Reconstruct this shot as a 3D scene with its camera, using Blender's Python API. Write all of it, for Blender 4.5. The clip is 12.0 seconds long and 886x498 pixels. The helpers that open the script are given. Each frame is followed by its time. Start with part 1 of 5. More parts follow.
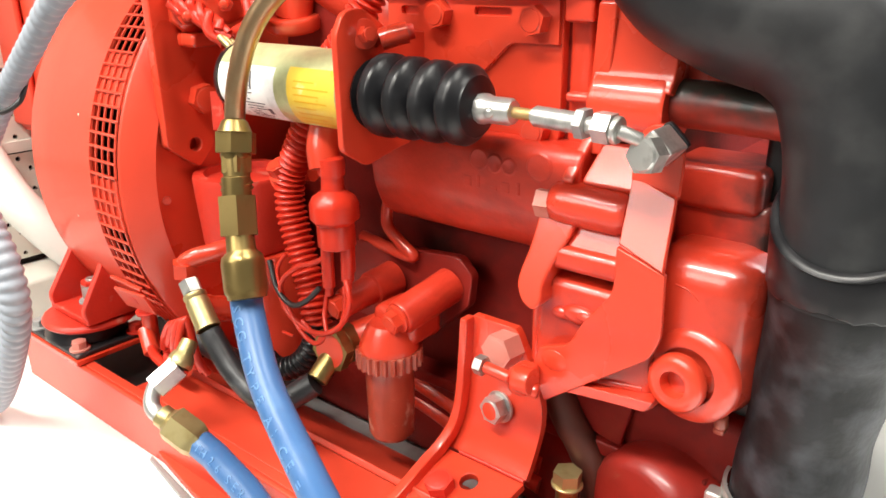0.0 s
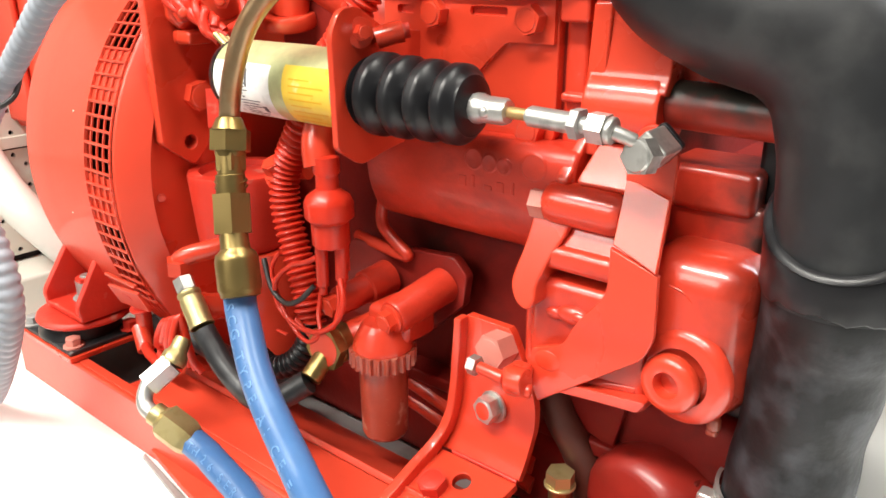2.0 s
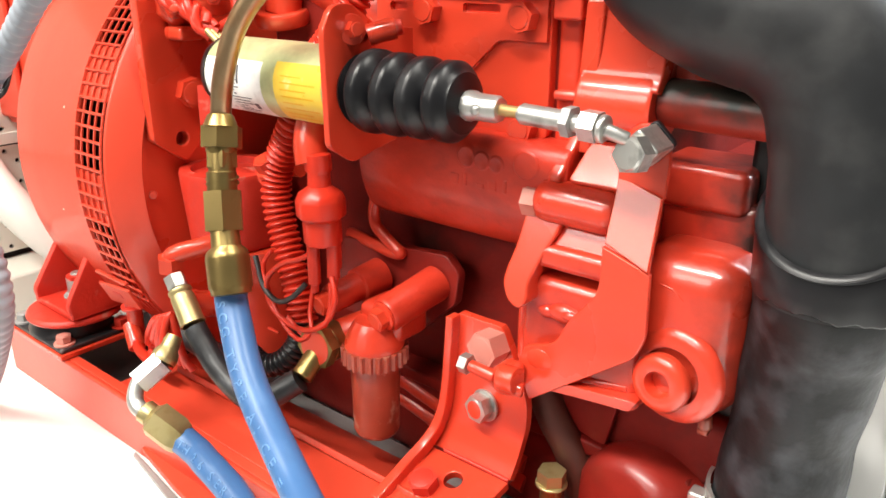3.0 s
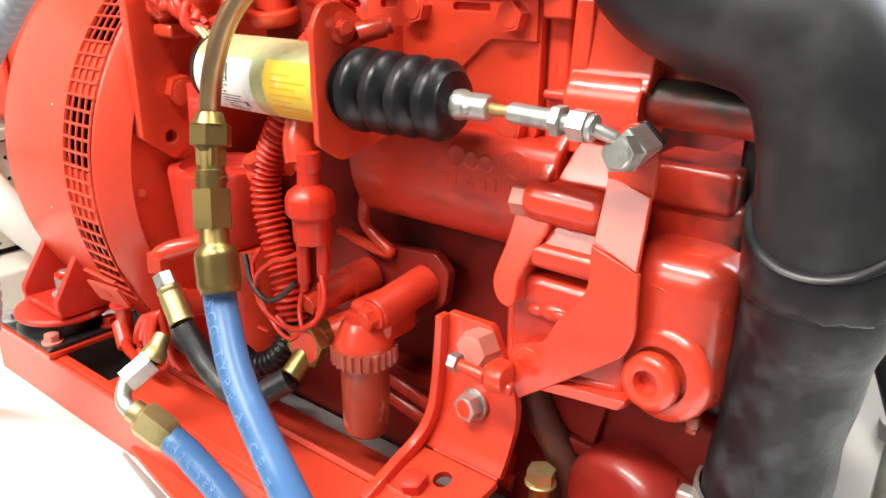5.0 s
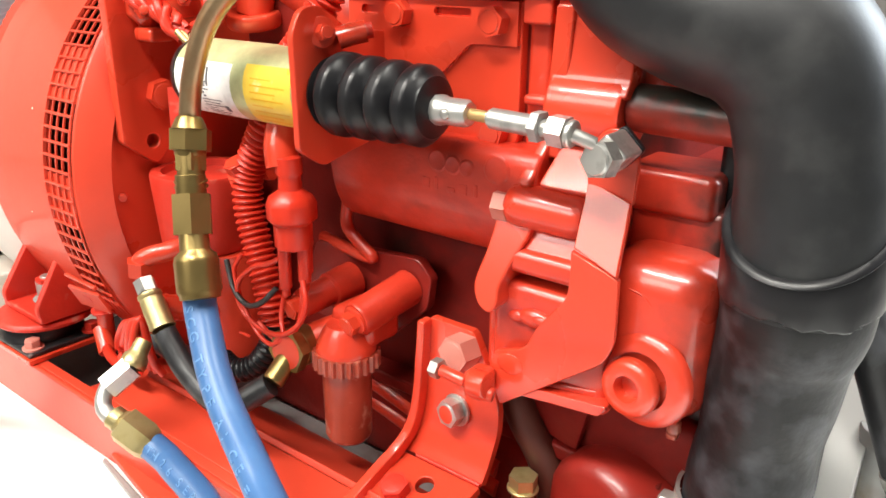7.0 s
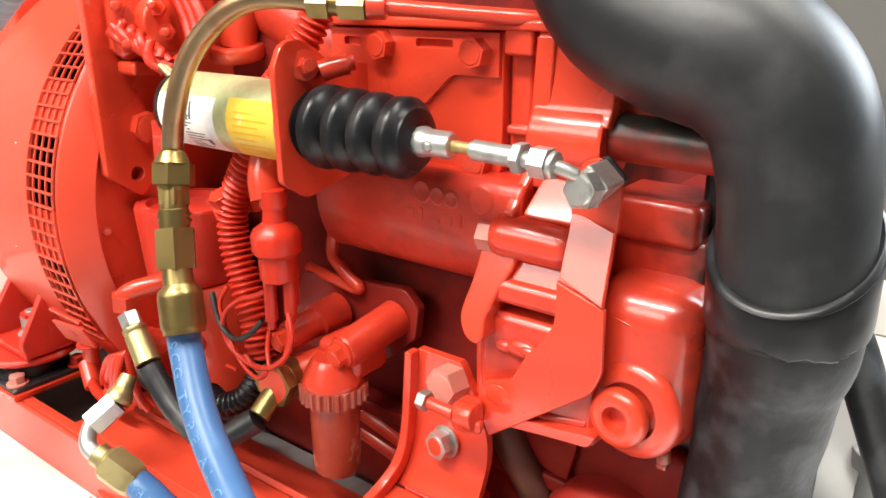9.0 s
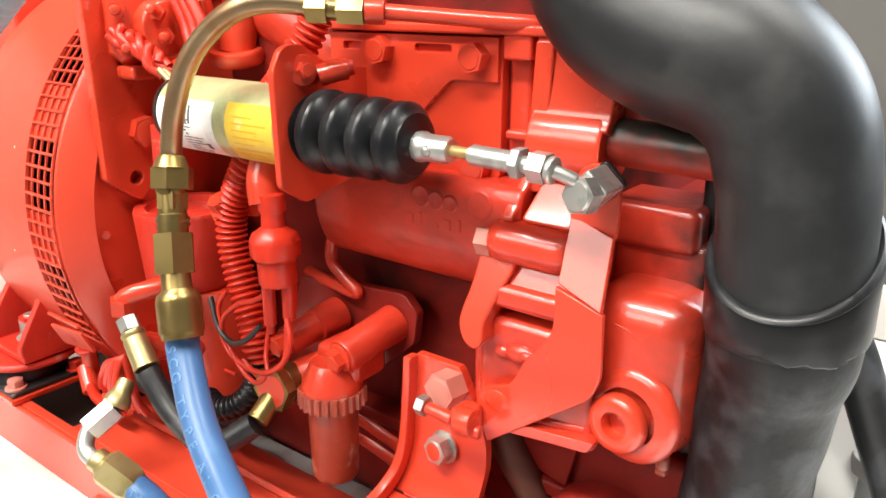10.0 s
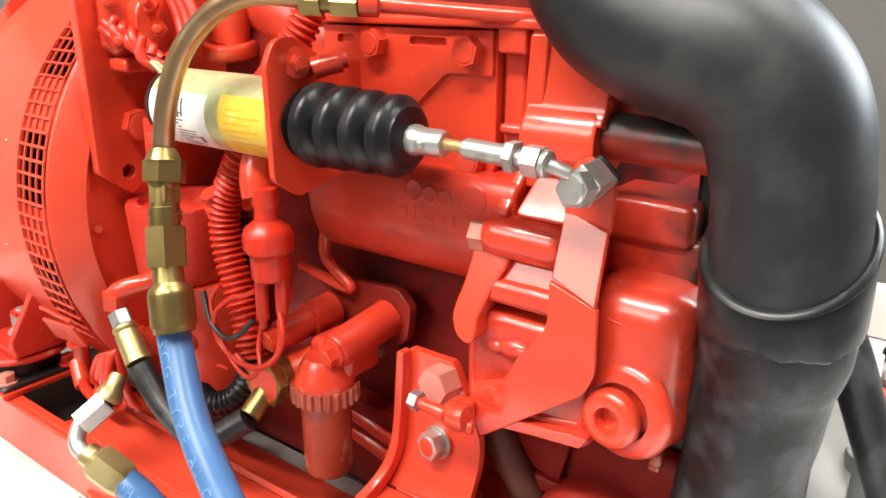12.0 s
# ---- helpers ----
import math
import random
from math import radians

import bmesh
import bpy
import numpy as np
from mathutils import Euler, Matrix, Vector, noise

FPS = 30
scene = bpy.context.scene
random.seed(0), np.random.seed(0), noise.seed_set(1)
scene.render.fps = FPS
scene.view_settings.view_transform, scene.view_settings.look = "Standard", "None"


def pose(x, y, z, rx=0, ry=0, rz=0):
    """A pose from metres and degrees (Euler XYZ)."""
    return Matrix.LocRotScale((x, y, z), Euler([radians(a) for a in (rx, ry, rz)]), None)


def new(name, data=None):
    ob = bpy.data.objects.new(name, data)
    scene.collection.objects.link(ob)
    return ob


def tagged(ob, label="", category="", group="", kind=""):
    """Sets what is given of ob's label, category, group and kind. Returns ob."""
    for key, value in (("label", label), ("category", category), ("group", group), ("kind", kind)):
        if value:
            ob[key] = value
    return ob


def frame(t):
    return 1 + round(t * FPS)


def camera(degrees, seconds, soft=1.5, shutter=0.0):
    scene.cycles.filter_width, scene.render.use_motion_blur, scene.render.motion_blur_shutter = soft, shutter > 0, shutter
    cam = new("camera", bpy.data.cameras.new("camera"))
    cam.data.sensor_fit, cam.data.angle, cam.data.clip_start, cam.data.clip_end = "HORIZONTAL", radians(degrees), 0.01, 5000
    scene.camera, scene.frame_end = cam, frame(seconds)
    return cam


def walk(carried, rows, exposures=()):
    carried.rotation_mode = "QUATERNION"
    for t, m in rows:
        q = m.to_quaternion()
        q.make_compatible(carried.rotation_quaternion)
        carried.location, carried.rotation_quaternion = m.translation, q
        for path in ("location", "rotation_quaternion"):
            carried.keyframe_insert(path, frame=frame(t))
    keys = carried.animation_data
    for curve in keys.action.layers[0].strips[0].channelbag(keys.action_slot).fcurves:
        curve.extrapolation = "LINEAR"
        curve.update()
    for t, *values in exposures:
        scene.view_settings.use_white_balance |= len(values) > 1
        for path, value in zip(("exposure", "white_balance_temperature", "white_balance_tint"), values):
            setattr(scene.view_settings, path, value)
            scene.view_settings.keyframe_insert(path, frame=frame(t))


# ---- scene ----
cam = camera(60.0, 12.0, soft=1.6)
# seconds, eye (x along the engine, y into it, z up from the floor), heading, pitch, roll
PATH = [
    (0.0, 0.00716, 0.01242, 0.35457, 39.702, -20.162, -0.652),
    (0.5, 0.00675, 0.01249, 0.35701, 39.792, -19.524, -0.703),
    (1.0, 0.00723, 0.01335, 0.35640, 39.871, -19.598, -0.635),
    (1.5, 0.00750, 0.01296, 0.35567, 39.743, -19.945, -0.586),
    (2.0, 0.00833, 0.01419, 0.35445, 39.519, -20.219, -0.169),
    (2.5, 0.00856, 0.01512, 0.35422, 39.244, -20.320, 0.041),
    (3.0, 0.00889, 0.01612, 0.35351, 39.106, -20.302, 0.156),
    (5.0, 0.00983, 0.01744, 0.35333, 38.495, -20.378, 0.487),
    (5.5, 0.01024, 0.01854, 0.35345, 38.493, -20.386, 0.549),
    (6.0, 0.01067, 0.01814, 0.35222, 38.363, -20.606, 0.699),
    (6.5, 0.01170, 0.01896, 0.35285, 38.283, -20.658, 0.646),
    (7.0, 0.01284, 0.02205, 0.35437, 37.736, -20.171, 0.701),
    (7.2, 0.01286, 0.02440, 0.35487, 37.363, -19.819, 0.587),
    (9.0, 0.01396, 0.02793, 0.35899, 37.222, -18.616, -0.040),
    (9.5, 0.01388, 0.02877, 0.36033, 37.321, -18.661, -0.196),
    (10.0, 0.01397, 0.02902, 0.35966, 37.219, -18.379, 0.008),
    (10.5, 0.01378, 0.02935, 0.35846, 37.133, -18.234, 0.105),
    (11.0, 0.01367, 0.02963, 0.35815, 37.001, -18.403, 0.217),
    (11.5, 0.01373, 0.03001, 0.35744, 36.942, -18.440, 0.325),
    (12.0, 0.01411, 0.03074, 0.35729, 36.888, -18.547, 0.333),
]


def eye_pose(x, y, z, heading, pitch, roll):
    return pose(x, y, z, 90 + pitch, 0, heading) @ pose(0, 0, 0, 0, 0, roll)


walk(cam, [(t, eye_pose(*row)) for t, *row in PATH])

# ---- world and light ----
world = bpy.data.worlds.new("room_air")
scene.world = world
world.use_nodes = True
world.node_tree.nodes["Background"].inputs[0].default_value = (0.8, 0.85, 0.9, 1)
world.node_tree.nodes["Background"].inputs[1].default_value = 0.012
scene.view_settings.exposure = -0.08


def strip_lamp(name, x, y, z, length, width, watts, colour, rx=0):
    data = bpy.data.lights.new(name, "AREA")
    data.shape, data.size, data.size_y, data.energy, data.color = "RECTANGLE", length, width, watts, colour
    ob = new(name, data)
    ob.matrix_world = pose(x, y, z, rx)
    return ob


COOL = (1.0, 0.96, 0.88)
strip_lamp("tube_light", -1.3, -2.2, 1.84, 2.1, 0.95, 64, COOL, 66)
strip_lamp("tube_light", -0.55, -0.85, 2.07, 1.9, 0.22, 124, COOL)
strip_lamp("tube_light", 0.55, 0.55, 2.07, 1.2, 0.30, 45, COOL)
strip_lamp("window_light", 0.48, 0.99, 0.77, 0.56, 0.66, 26, (0.84, 0.93, 1.0), -90)


# ---- materials ----
def material(name, colour, rough=0.4, metal=0.0, grain=60.0, vary=0.1, bump=0.05, bump_scale=None, coat=0.0,
             second=None, patch=6.0, patch_at=0.55, spec=0.5, rough_vary=0.12, stretch=None):
    """Principled surface with variation at two scales and fine relief."""
    m = bpy.data.materials.new(name)
    m.use_nodes = True
    nt = m.node_tree
    b = nt.nodes["Principled BSDF"]
    tc = nt.nodes.new("ShaderNodeTexCoord")
    n1 = nt.nodes.new("ShaderNodeTexNoise")
    n1.inputs["Scale"].default_value, n1.inputs["Detail"].default_value = grain, 6
    n2 = nt.nodes.new("ShaderNodeTexNoise")
    n2.inputs["Scale"].default_value, n2.inputs["Detail"].default_value = patch, 5
    source = tc.outputs["Object"]
    if stretch:
        mp = nt.nodes.new("ShaderNodeMapping")
        mp.inputs["Scale"].default_value = stretch
        nt.links.new(source, mp.inputs["Vector"])
        source = mp.outputs[0]
    for n in (n1, n2):
        nt.links.new(source, n.inputs["Vector"])
    dark = tuple(c * (1 - vary) for c in colour)
    light = tuple(min(1, c * (1 + vary)) for c in colour)
    mix = nt.nodes.new("ShaderNodeMix")
    mix.data_type = "RGBA"
    mix.inputs[6].default_value, mix.inputs[7].default_value = (*dark, 1), (*light, 1)
    nt.links.new(n1.outputs["Fac"], mix.inputs[0])
    ramp = nt.nodes.new("ShaderNodeMapRange")
    ramp.inputs[1].default_value, ramp.inputs[2].default_value = patch_at, patch_at + 0.16
    nt.links.new(n2.outputs["Fac"], ramp.inputs[0])
    mix2 = nt.nodes.new("ShaderNodeMix")
    mix2.data_type = "RGBA"
    sec = second or tuple(c * (1 - 1.6 * vary) for c in colour)
    nt.links.new(mix.outputs[2], mix2.inputs[6])
    mix2.inputs[7].default_value = (*sec, 1)
    nt.links.new(ramp.outputs[0], mix2.inputs[0])
    nt.links.new(mix2.outputs[2], b.inputs["Base Color"])
    rr = nt.nodes.new("ShaderNodeMapRange")
    rr.inputs[3].default_value, rr.inputs[4].default_value = max(0.03, rough - rough_vary), min(1, rough + rough_vary)
    nt.links.new(n2.outputs["Fac"], rr.inputs[0])
    nt.links.new(rr.outputs[0], b.inputs["Roughness"])
    b.inputs["Metallic"].default_value = metal
    b.inputs["Specular IOR Level"].default_value = spec
    b.inputs["Coat Weight"].default_value = coat
    b.inputs["Coat Roughness"].default_value = 0.1
    if bump:
        n3 = nt.nodes.new("ShaderNodeTexNoise")
        n3.inputs["Scale"].default_value, n3.inputs["Detail"].default_value = bump_scale or grain * 2, 4
        nt.links.new(tc.outputs["Object"], n3.inputs["Vector"])
        bp = nt.nodes.new("ShaderNodeBump")
        bp.inputs["Strength"].default_value, bp.inputs["Distance"].default_value = bump, 0.002
        nt.links.new(n3.outputs["Fac"], bp.inputs["Height"])
        nt.links.new(bp.outputs[0], b.inputs["Normal"])
    return m


RED = (0.67, 0.053, 0.022)
red = material("red_enamel", RED, 0.30, grain=45, vary=0.07, bump=0.05, bump_scale=260, coat=0.5, patch=9, patch_at=0.6)
red_cast = material("red_enamel_cast", (0.62, 0.046, 0.020), 0.32, grain=60, vary=0.10, bump=0.15, bump_scale=210, coat=0.6,
                    second=(0.40, 0.024, 0.013), patch=24, patch_at=0.57)
# Base darkened for the shade on block, sump and starter; patches are grease.
red_greasy_shade = material("red_enamel_greasy_shade", (0.20, 0.012, 0.008), 0.5, grain=70, vary=0.2, bump=0.15, bump_scale=300, coat=0.0, spec=0.25,
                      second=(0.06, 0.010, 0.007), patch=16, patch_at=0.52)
# Deeper red carries the shade over the starter barrel and filter plate.
red_low_shade = material("red_enamel_low_shade", (0.25, 0.016, 0.010), 0.40, grain=60, vary=0.2, bump=0.12, bump_scale=200, coat=0.2, second=(0.20, 0.014, 0.009), patch=28, patch_at=0.52)
red_sheet = material("red_enamel_sheet", (0.68, 0.060, 0.027), 0.40, grain=30, vary=0.06, bump=0.04, bump_scale=180, coat=0.3, patch=7)
red_worn = material("red_enamel_worn", (0.60, 0.035, 0.018), 0.42, grain=70, vary=0.12, bump=0.15, bump_scale=300,
                    second=(0.55, 0.32, 0.24), patch=55, patch_at=0.66)
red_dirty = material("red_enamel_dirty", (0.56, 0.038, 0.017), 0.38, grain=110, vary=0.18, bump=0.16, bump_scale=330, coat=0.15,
                     second=(0.40, 0.028, 0.014), patch=34, patch_at=0.55, stretch=(1.0, 1.0, 1.5))


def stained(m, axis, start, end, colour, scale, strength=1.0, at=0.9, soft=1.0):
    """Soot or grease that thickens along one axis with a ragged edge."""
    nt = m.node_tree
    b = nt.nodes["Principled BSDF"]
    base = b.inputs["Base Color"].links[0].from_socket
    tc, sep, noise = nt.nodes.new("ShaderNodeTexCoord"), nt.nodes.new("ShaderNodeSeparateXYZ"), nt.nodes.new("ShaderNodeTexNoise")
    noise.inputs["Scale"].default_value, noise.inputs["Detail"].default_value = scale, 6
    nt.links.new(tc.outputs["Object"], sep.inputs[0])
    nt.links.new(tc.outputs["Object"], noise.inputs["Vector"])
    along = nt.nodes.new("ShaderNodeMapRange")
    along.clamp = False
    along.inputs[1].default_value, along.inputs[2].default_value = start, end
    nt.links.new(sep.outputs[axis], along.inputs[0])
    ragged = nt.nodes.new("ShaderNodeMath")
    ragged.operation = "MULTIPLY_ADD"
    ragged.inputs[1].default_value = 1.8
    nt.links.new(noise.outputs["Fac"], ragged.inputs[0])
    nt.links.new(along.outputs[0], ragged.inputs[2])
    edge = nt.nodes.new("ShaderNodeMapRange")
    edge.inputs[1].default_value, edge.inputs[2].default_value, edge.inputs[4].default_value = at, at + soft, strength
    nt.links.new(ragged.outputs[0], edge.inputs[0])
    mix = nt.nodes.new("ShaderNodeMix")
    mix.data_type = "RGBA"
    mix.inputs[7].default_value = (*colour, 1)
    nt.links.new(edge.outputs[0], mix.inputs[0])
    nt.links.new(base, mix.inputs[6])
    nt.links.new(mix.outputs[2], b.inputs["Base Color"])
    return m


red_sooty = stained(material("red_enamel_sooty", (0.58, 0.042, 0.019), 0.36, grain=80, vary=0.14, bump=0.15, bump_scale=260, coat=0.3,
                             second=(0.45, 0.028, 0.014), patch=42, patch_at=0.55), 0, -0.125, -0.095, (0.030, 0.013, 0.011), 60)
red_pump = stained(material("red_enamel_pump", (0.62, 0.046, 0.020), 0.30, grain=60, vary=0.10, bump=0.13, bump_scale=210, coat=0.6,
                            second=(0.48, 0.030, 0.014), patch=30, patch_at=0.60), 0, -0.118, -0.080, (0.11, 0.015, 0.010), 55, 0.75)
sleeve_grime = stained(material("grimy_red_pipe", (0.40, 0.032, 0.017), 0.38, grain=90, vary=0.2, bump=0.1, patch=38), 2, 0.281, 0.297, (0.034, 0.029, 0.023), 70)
hose_scuffed = stained(material("scuffed_black_hose", (0.0060, 0.0062, 0.0070), 0.48, grain=55, vary=0.45, bump=0.30, bump_scale=90, patch=30,
                                second=(0.014, 0.0147, 0.017), patch_at=0.50, spec=0.3, stretch=(1.5, 1.5, 0.6)), 2, 0.26, -0.55, (0.050, 0.053, 0.061), 45, 0.9, 1.0, 0.45)
# Worn primer pink; on the bracket's top bolt it paints in glare.
pink_worn_glare = material("bolt_head_worn_glare", (0.62, 0.24, 0.19), 0.4, 0.1, grain=80, vary=0.1, bump=0.08, second=(0.52, 0.14, 0.10), patch=45, patch_at=0.6)
black_plate = material("chipped_black_plate", (0.022, 0.022, 0.024), 0.4, grain=70, vary=0.2, bump=0.1, second=(0.30, 0.27, 0.25), patch=85, patch_at=0.62)
red_plastic = material("red_overspray", (0.62, 0.032, 0.013), 0.36, grain=80, vary=0.1, bump=0.08, patch=40)
brass = material("brass", (0.30, 0.215, 0.080), 0.36, 0.9, grain=50, vary=0.14, bump=0.05, second=(0.21, 0.135, 0.048), patch=60, patch_at=0.55)
brass_bright = material("brass_bright", (0.50, 0.415, 0.20), 0.42, 0.85, grain=60, vary=0.1, bump=0.04, second=(0.42, 0.33, 0.14), patch=60)
copper = material("aged_copper_pipe", (0.42, 0.29, 0.165), 0.38, 1.0, grain=50, vary=0.14, bump=0.03, second=(0.36, 0.19, 0.09), patch=30)
zinc = material("zinc_plated_steel", (0.58, 0.575, 0.545), 0.36, 0.78, grain=70, vary=0.14, bump=0.08, second=(0.30, 0.29, 0.27), patch=70)
gold_zinc = material("yellow_zinc_body", (0.54, 0.57, 0.30), 0.40, 0.5, grain=160, vary=0.22, bump=0.12, second=(0.48, 0.46, 0.27), patch=90, patch_at=0.62)
rusty = material("rusty_thread", (0.5, 0.33, 0.14), 0.5, 0.7, grain=120, vary=0.2, bump=0.3)
rubber = material("black_rubber", (0.008, 0.008, 0.0095), 0.33, grain=60, vary=0.2, bump=0.06, patch=25, second=(0.035, 0.035, 0.037), spec=0.4)
rubber_hose = material("matt_black_hose", (0.016, 0.0165, 0.0182), 0.42, grain=55, vary=0.45, bump=0.30, bump_scale=90, patch=30,
                       second=(0.060, 0.063, 0.070), patch_at=0.50, spec=0.5, stretch=(1.5, 1.5, 0.7))
rubber_silk = material("black_silicone_elbow", (0.0105, 0.0115, 0.0132), 0.46, grain=90, vary=0.5, bump=0.06, patch=36,
                       second=(0.026, 0.027, 0.028), patch_at=0.50, spec=0.6)
bowl_red = material("brownish_red_bowl", (0.34, 0.055, 0.028), 0.32, grain=110, vary=0.2, bump=0.1, bump_scale=200,
                    second=(0.60, 0.36, 0.26), patch=80, patch_at=0.57, coat=0.3)
blue_hose = material("blue_hose_rubber", (0.050, 0.138, 0.32), 0.40, grain=80, vary=0.12, bump=0.08, patch=30, second=(0.072, 0.178, 0.38), patch_at=0.52)
blue_mark = material("blue_hose_print", (0.13, 0.27, 0.50), 0.5, grain=90, vary=0.1, bump=0)
white_floor = material("white_gelcoat", (0.82, 0.815, 0.79), 0.32, grain=18, vary=0.03, bump=0.02, patch=5, second=(0.66, 0.64, 0.58), patch_at=0.6)
room_paint = material("grey_room_paint", (0.17, 0.17, 0.165), 0.7, grain=12, vary=0.05, bump=0.04, patch=3)
cream = material("cream_paint", (0.74, 0.72, 0.64), 0.5, grain=25, vary=0.04, bump=0.05, patch=8)
grey_wall = material("grey_wall_paint", (0.13, 0.129, 0.122), 0.6, grain=20, vary=0.04, bump=0.04, patch=4)
grey_conduit = material("grey_conduit_plastic", (0.36, 0.39, 0.44), 0.4, grain=50, vary=0.06, bump=0.05, patch=30)
white_hose_mat = material("white_hose_plastic", (0.62, 0.61, 0.56), 0.4, grain=30, vary=0.05, bump=0.05, patch=20)
label_white = material("label_white", (0.86, 0.86, 0.84), 0.3, grain=150, vary=0.08, bump=0, second=(0.62, 0.62, 0.60), patch=90, patch_at=0.56)
label_yellow = material("label_yellow", (0.84, 0.58, 0.07), 0.32, grain=140, vary=0.14, bump=0, second=(0.80, 0.72, 0.45), patch=70, patch_at=0.56)
label_ink = material("label_ink", (0.09, 0.09, 0.1), 0.5, grain=40, vary=0.05, bump=0)
label_orange = material("label_amber_ink", (0.80, 0.44, 0.02), 0.5, grain=40, vary=0.05, bump=0)
# Near-black stands in for shade, in the rail gap and behind the panel holes.
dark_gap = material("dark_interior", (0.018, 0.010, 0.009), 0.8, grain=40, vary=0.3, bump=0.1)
rotor_brown = material("rotor_varnish", (0.10, 0.022, 0.014), 0.6, grain=60, vary=0.3, bump=0.2, second=(0.04, 0.012, 0.010), patch=30)
brown_hose = material("brown_stained_hose", (0.075, 0.022, 0.014), 0.5, grain=60, vary=0.2, bump=0.1, second=(0.07, 0.03, 0.02), patch=25)
wire_black = material("black_wire", (0.03, 0.026, 0.026), 0.4, grain=60, vary=0.2, bump=0)
grey_steel = material("dull_grey_steel", (0.36, 0.36, 0.35), 0.5, 0.4, grain=40, vary=0.15, bump=0.1, second=(0.25, 0.22, 0.18), patch=20)
lamp_white = material("lamp_housing_white", (0.8, 0.8, 0.8), 0.4, grain=20, vary=0.03, bump=0)


# ---- mesh helpers ----
def axes_for(axis):
    a = Vector(axis).normalized()
    ref = Vector((0, 0, 1)) if abs(a.z) < 0.9 else Vector((1, 0, 0))
    u = ref.cross(a).normalized()
    return a, u, a.cross(u)


def join(*parts):
    out = bmesh.new()
    for b in parts:
        me = bpy.data.meshes.new("tmp")
        b.to_mesh(me)
        out.from_mesh(me)
        b.free()
        bpy.data.meshes.remove(me)
    return out


def lathe(profile, origin, axis, segs=36, start=0.0, sweep_angle=360.0):
    """Turns a profile of (along, radius) round an axis."""
    bm = bmesh.new()
    a, u, v = axes_for(axis)
    o = Vector(origin)
    full = sweep_angle >= 359.9
    n = segs if full else segs + 1
    rings = []
    for s, r in profile:
        if r < 1e-6:
            rings.append([bm.verts.new(o + a * s)])
            continue
        ring = []
        for i in range(n):
            t = radians(start + sweep_angle * i / segs)
            ring.append(bm.verts.new(o + a * s + (u * math.cos(t) + v * math.sin(t)) * r))
        rings.append(ring)
    for p, q in zip(rings, rings[1:]):
        for i in range(segs):
            j = (i + 1) % n
            if len(p) == 1 and len(q) == 1:
                continue
            if len(p) == 1:
                bm.faces.new((p[0], q[j], q[i]))
            elif len(q) == 1:
                bm.faces.new((p[i], p[j], q[0]))
            else:
                bm.faces.new((p[i], p[j], q[j], q[i]))
    return bm


def rod(p0, p1, r, bevel=0.0008, segs=28, r1=None):
    """Solid round bar with softened ends."""
    p0, p1 = Vector(p0), Vector(p1)
    L = (p1 - p0).length
    e = r if r1 is None else r1
    return lathe([(0, 0), (0, r - bevel), (bevel, r), (L - bevel, e), (L, e - bevel), (L, 0)], p0, p1 - p0, segs)


def smooth_path(points, per=10):
    pts = [Vector(p) for p in points]
    ext = [pts[0] * 2 - pts[1]] + pts + [pts[-1] * 2 - pts[-2]]
    out = []
    for i in range(1, len(ext) - 2):
        p0, p1, p2, p3 = ext[i - 1:i + 3]
        for k in range(per):
            t = k / per
            out.append(0.5 * (2 * p1 + (p2 - p0) * t + (2 * p0 - 5 * p1 + 4 * p2 - p3) * t * t + (3 * p1 - p0 - 3 * p2 + p3) * t ** 3))
    out.append(pts[-1])
    return out


def resample(path, step):
    out, carry = [path[0]], 0.0
    for a, b in zip(path, path[1:]):
        L = (b - a).length
        d = step - carry
        while d <= L:
            out.append(a.lerp(b, d / L))
            d += step
        carry = (carry + L) % step
    return out


def sweep(points, radius, segs=20, per=10, step=None, cap=True, hollow=False):
    """A tube along a smooth path; radius is a number or a function of (share of the way, metres along)."""
    path = smooth_path(points, per)
    if step:
        path = resample(path, step)
    bm = bmesh.new()
    tan = [(path[min(i + 1, len(path) - 1)] - path[max(i - 1, 0)]).normalized() for i in range(len(path))]
    _, u, _ = axes_for(tan[0])
    rings, along = [], 0.0
    total = sum((b - a).length for a, b in zip(path, path[1:]))
    for i, p in enumerate(path):
        if i:
            along += (p - path[i - 1]).length
        u = (u - tan[i] * u.dot(tan[i])).normalized()
        v = tan[i].cross(u)
        r = radius(along / total, along) if callable(radius) else radius
        rings.append([bm.verts.new(p + (u * math.cos(6.28319 * k / segs) + v * math.sin(6.28319 * k / segs)) * r) for k in range(segs)])
    for a, b in zip(rings, rings[1:]):
        for k in range(segs):
            bm.faces.new((a[k], a[(k + 1) % segs], b[(k + 1) % segs], b[k]))
    if cap:
        bm.faces.new(list(reversed(rings[0])))
        bm.faces.new(rings[-1])
    return bm


def corrugated(points, r, pitch, depth, segs=20):
    def rad(share, along):
        ph = (along / pitch) % 1.0
        return r - depth * (0.5 - 0.5 * math.cos(6.28319 * ph)) ** 1.5
    return sweep(points, rad, segs, 10, pitch / 6)


def soften(bm, width, segs=2, angle=30):
    edges = [e for e in bm.edges if len(e.link_faces) == 2 and e.calc_face_angle(0) > radians(angle)]
    if width > 0 and edges:
        bmesh.ops.bevel(bm, geom=edges, offset=width, segments=segs, profile=0.5, affect="EDGES", clamp_overlap=True)
    return bm


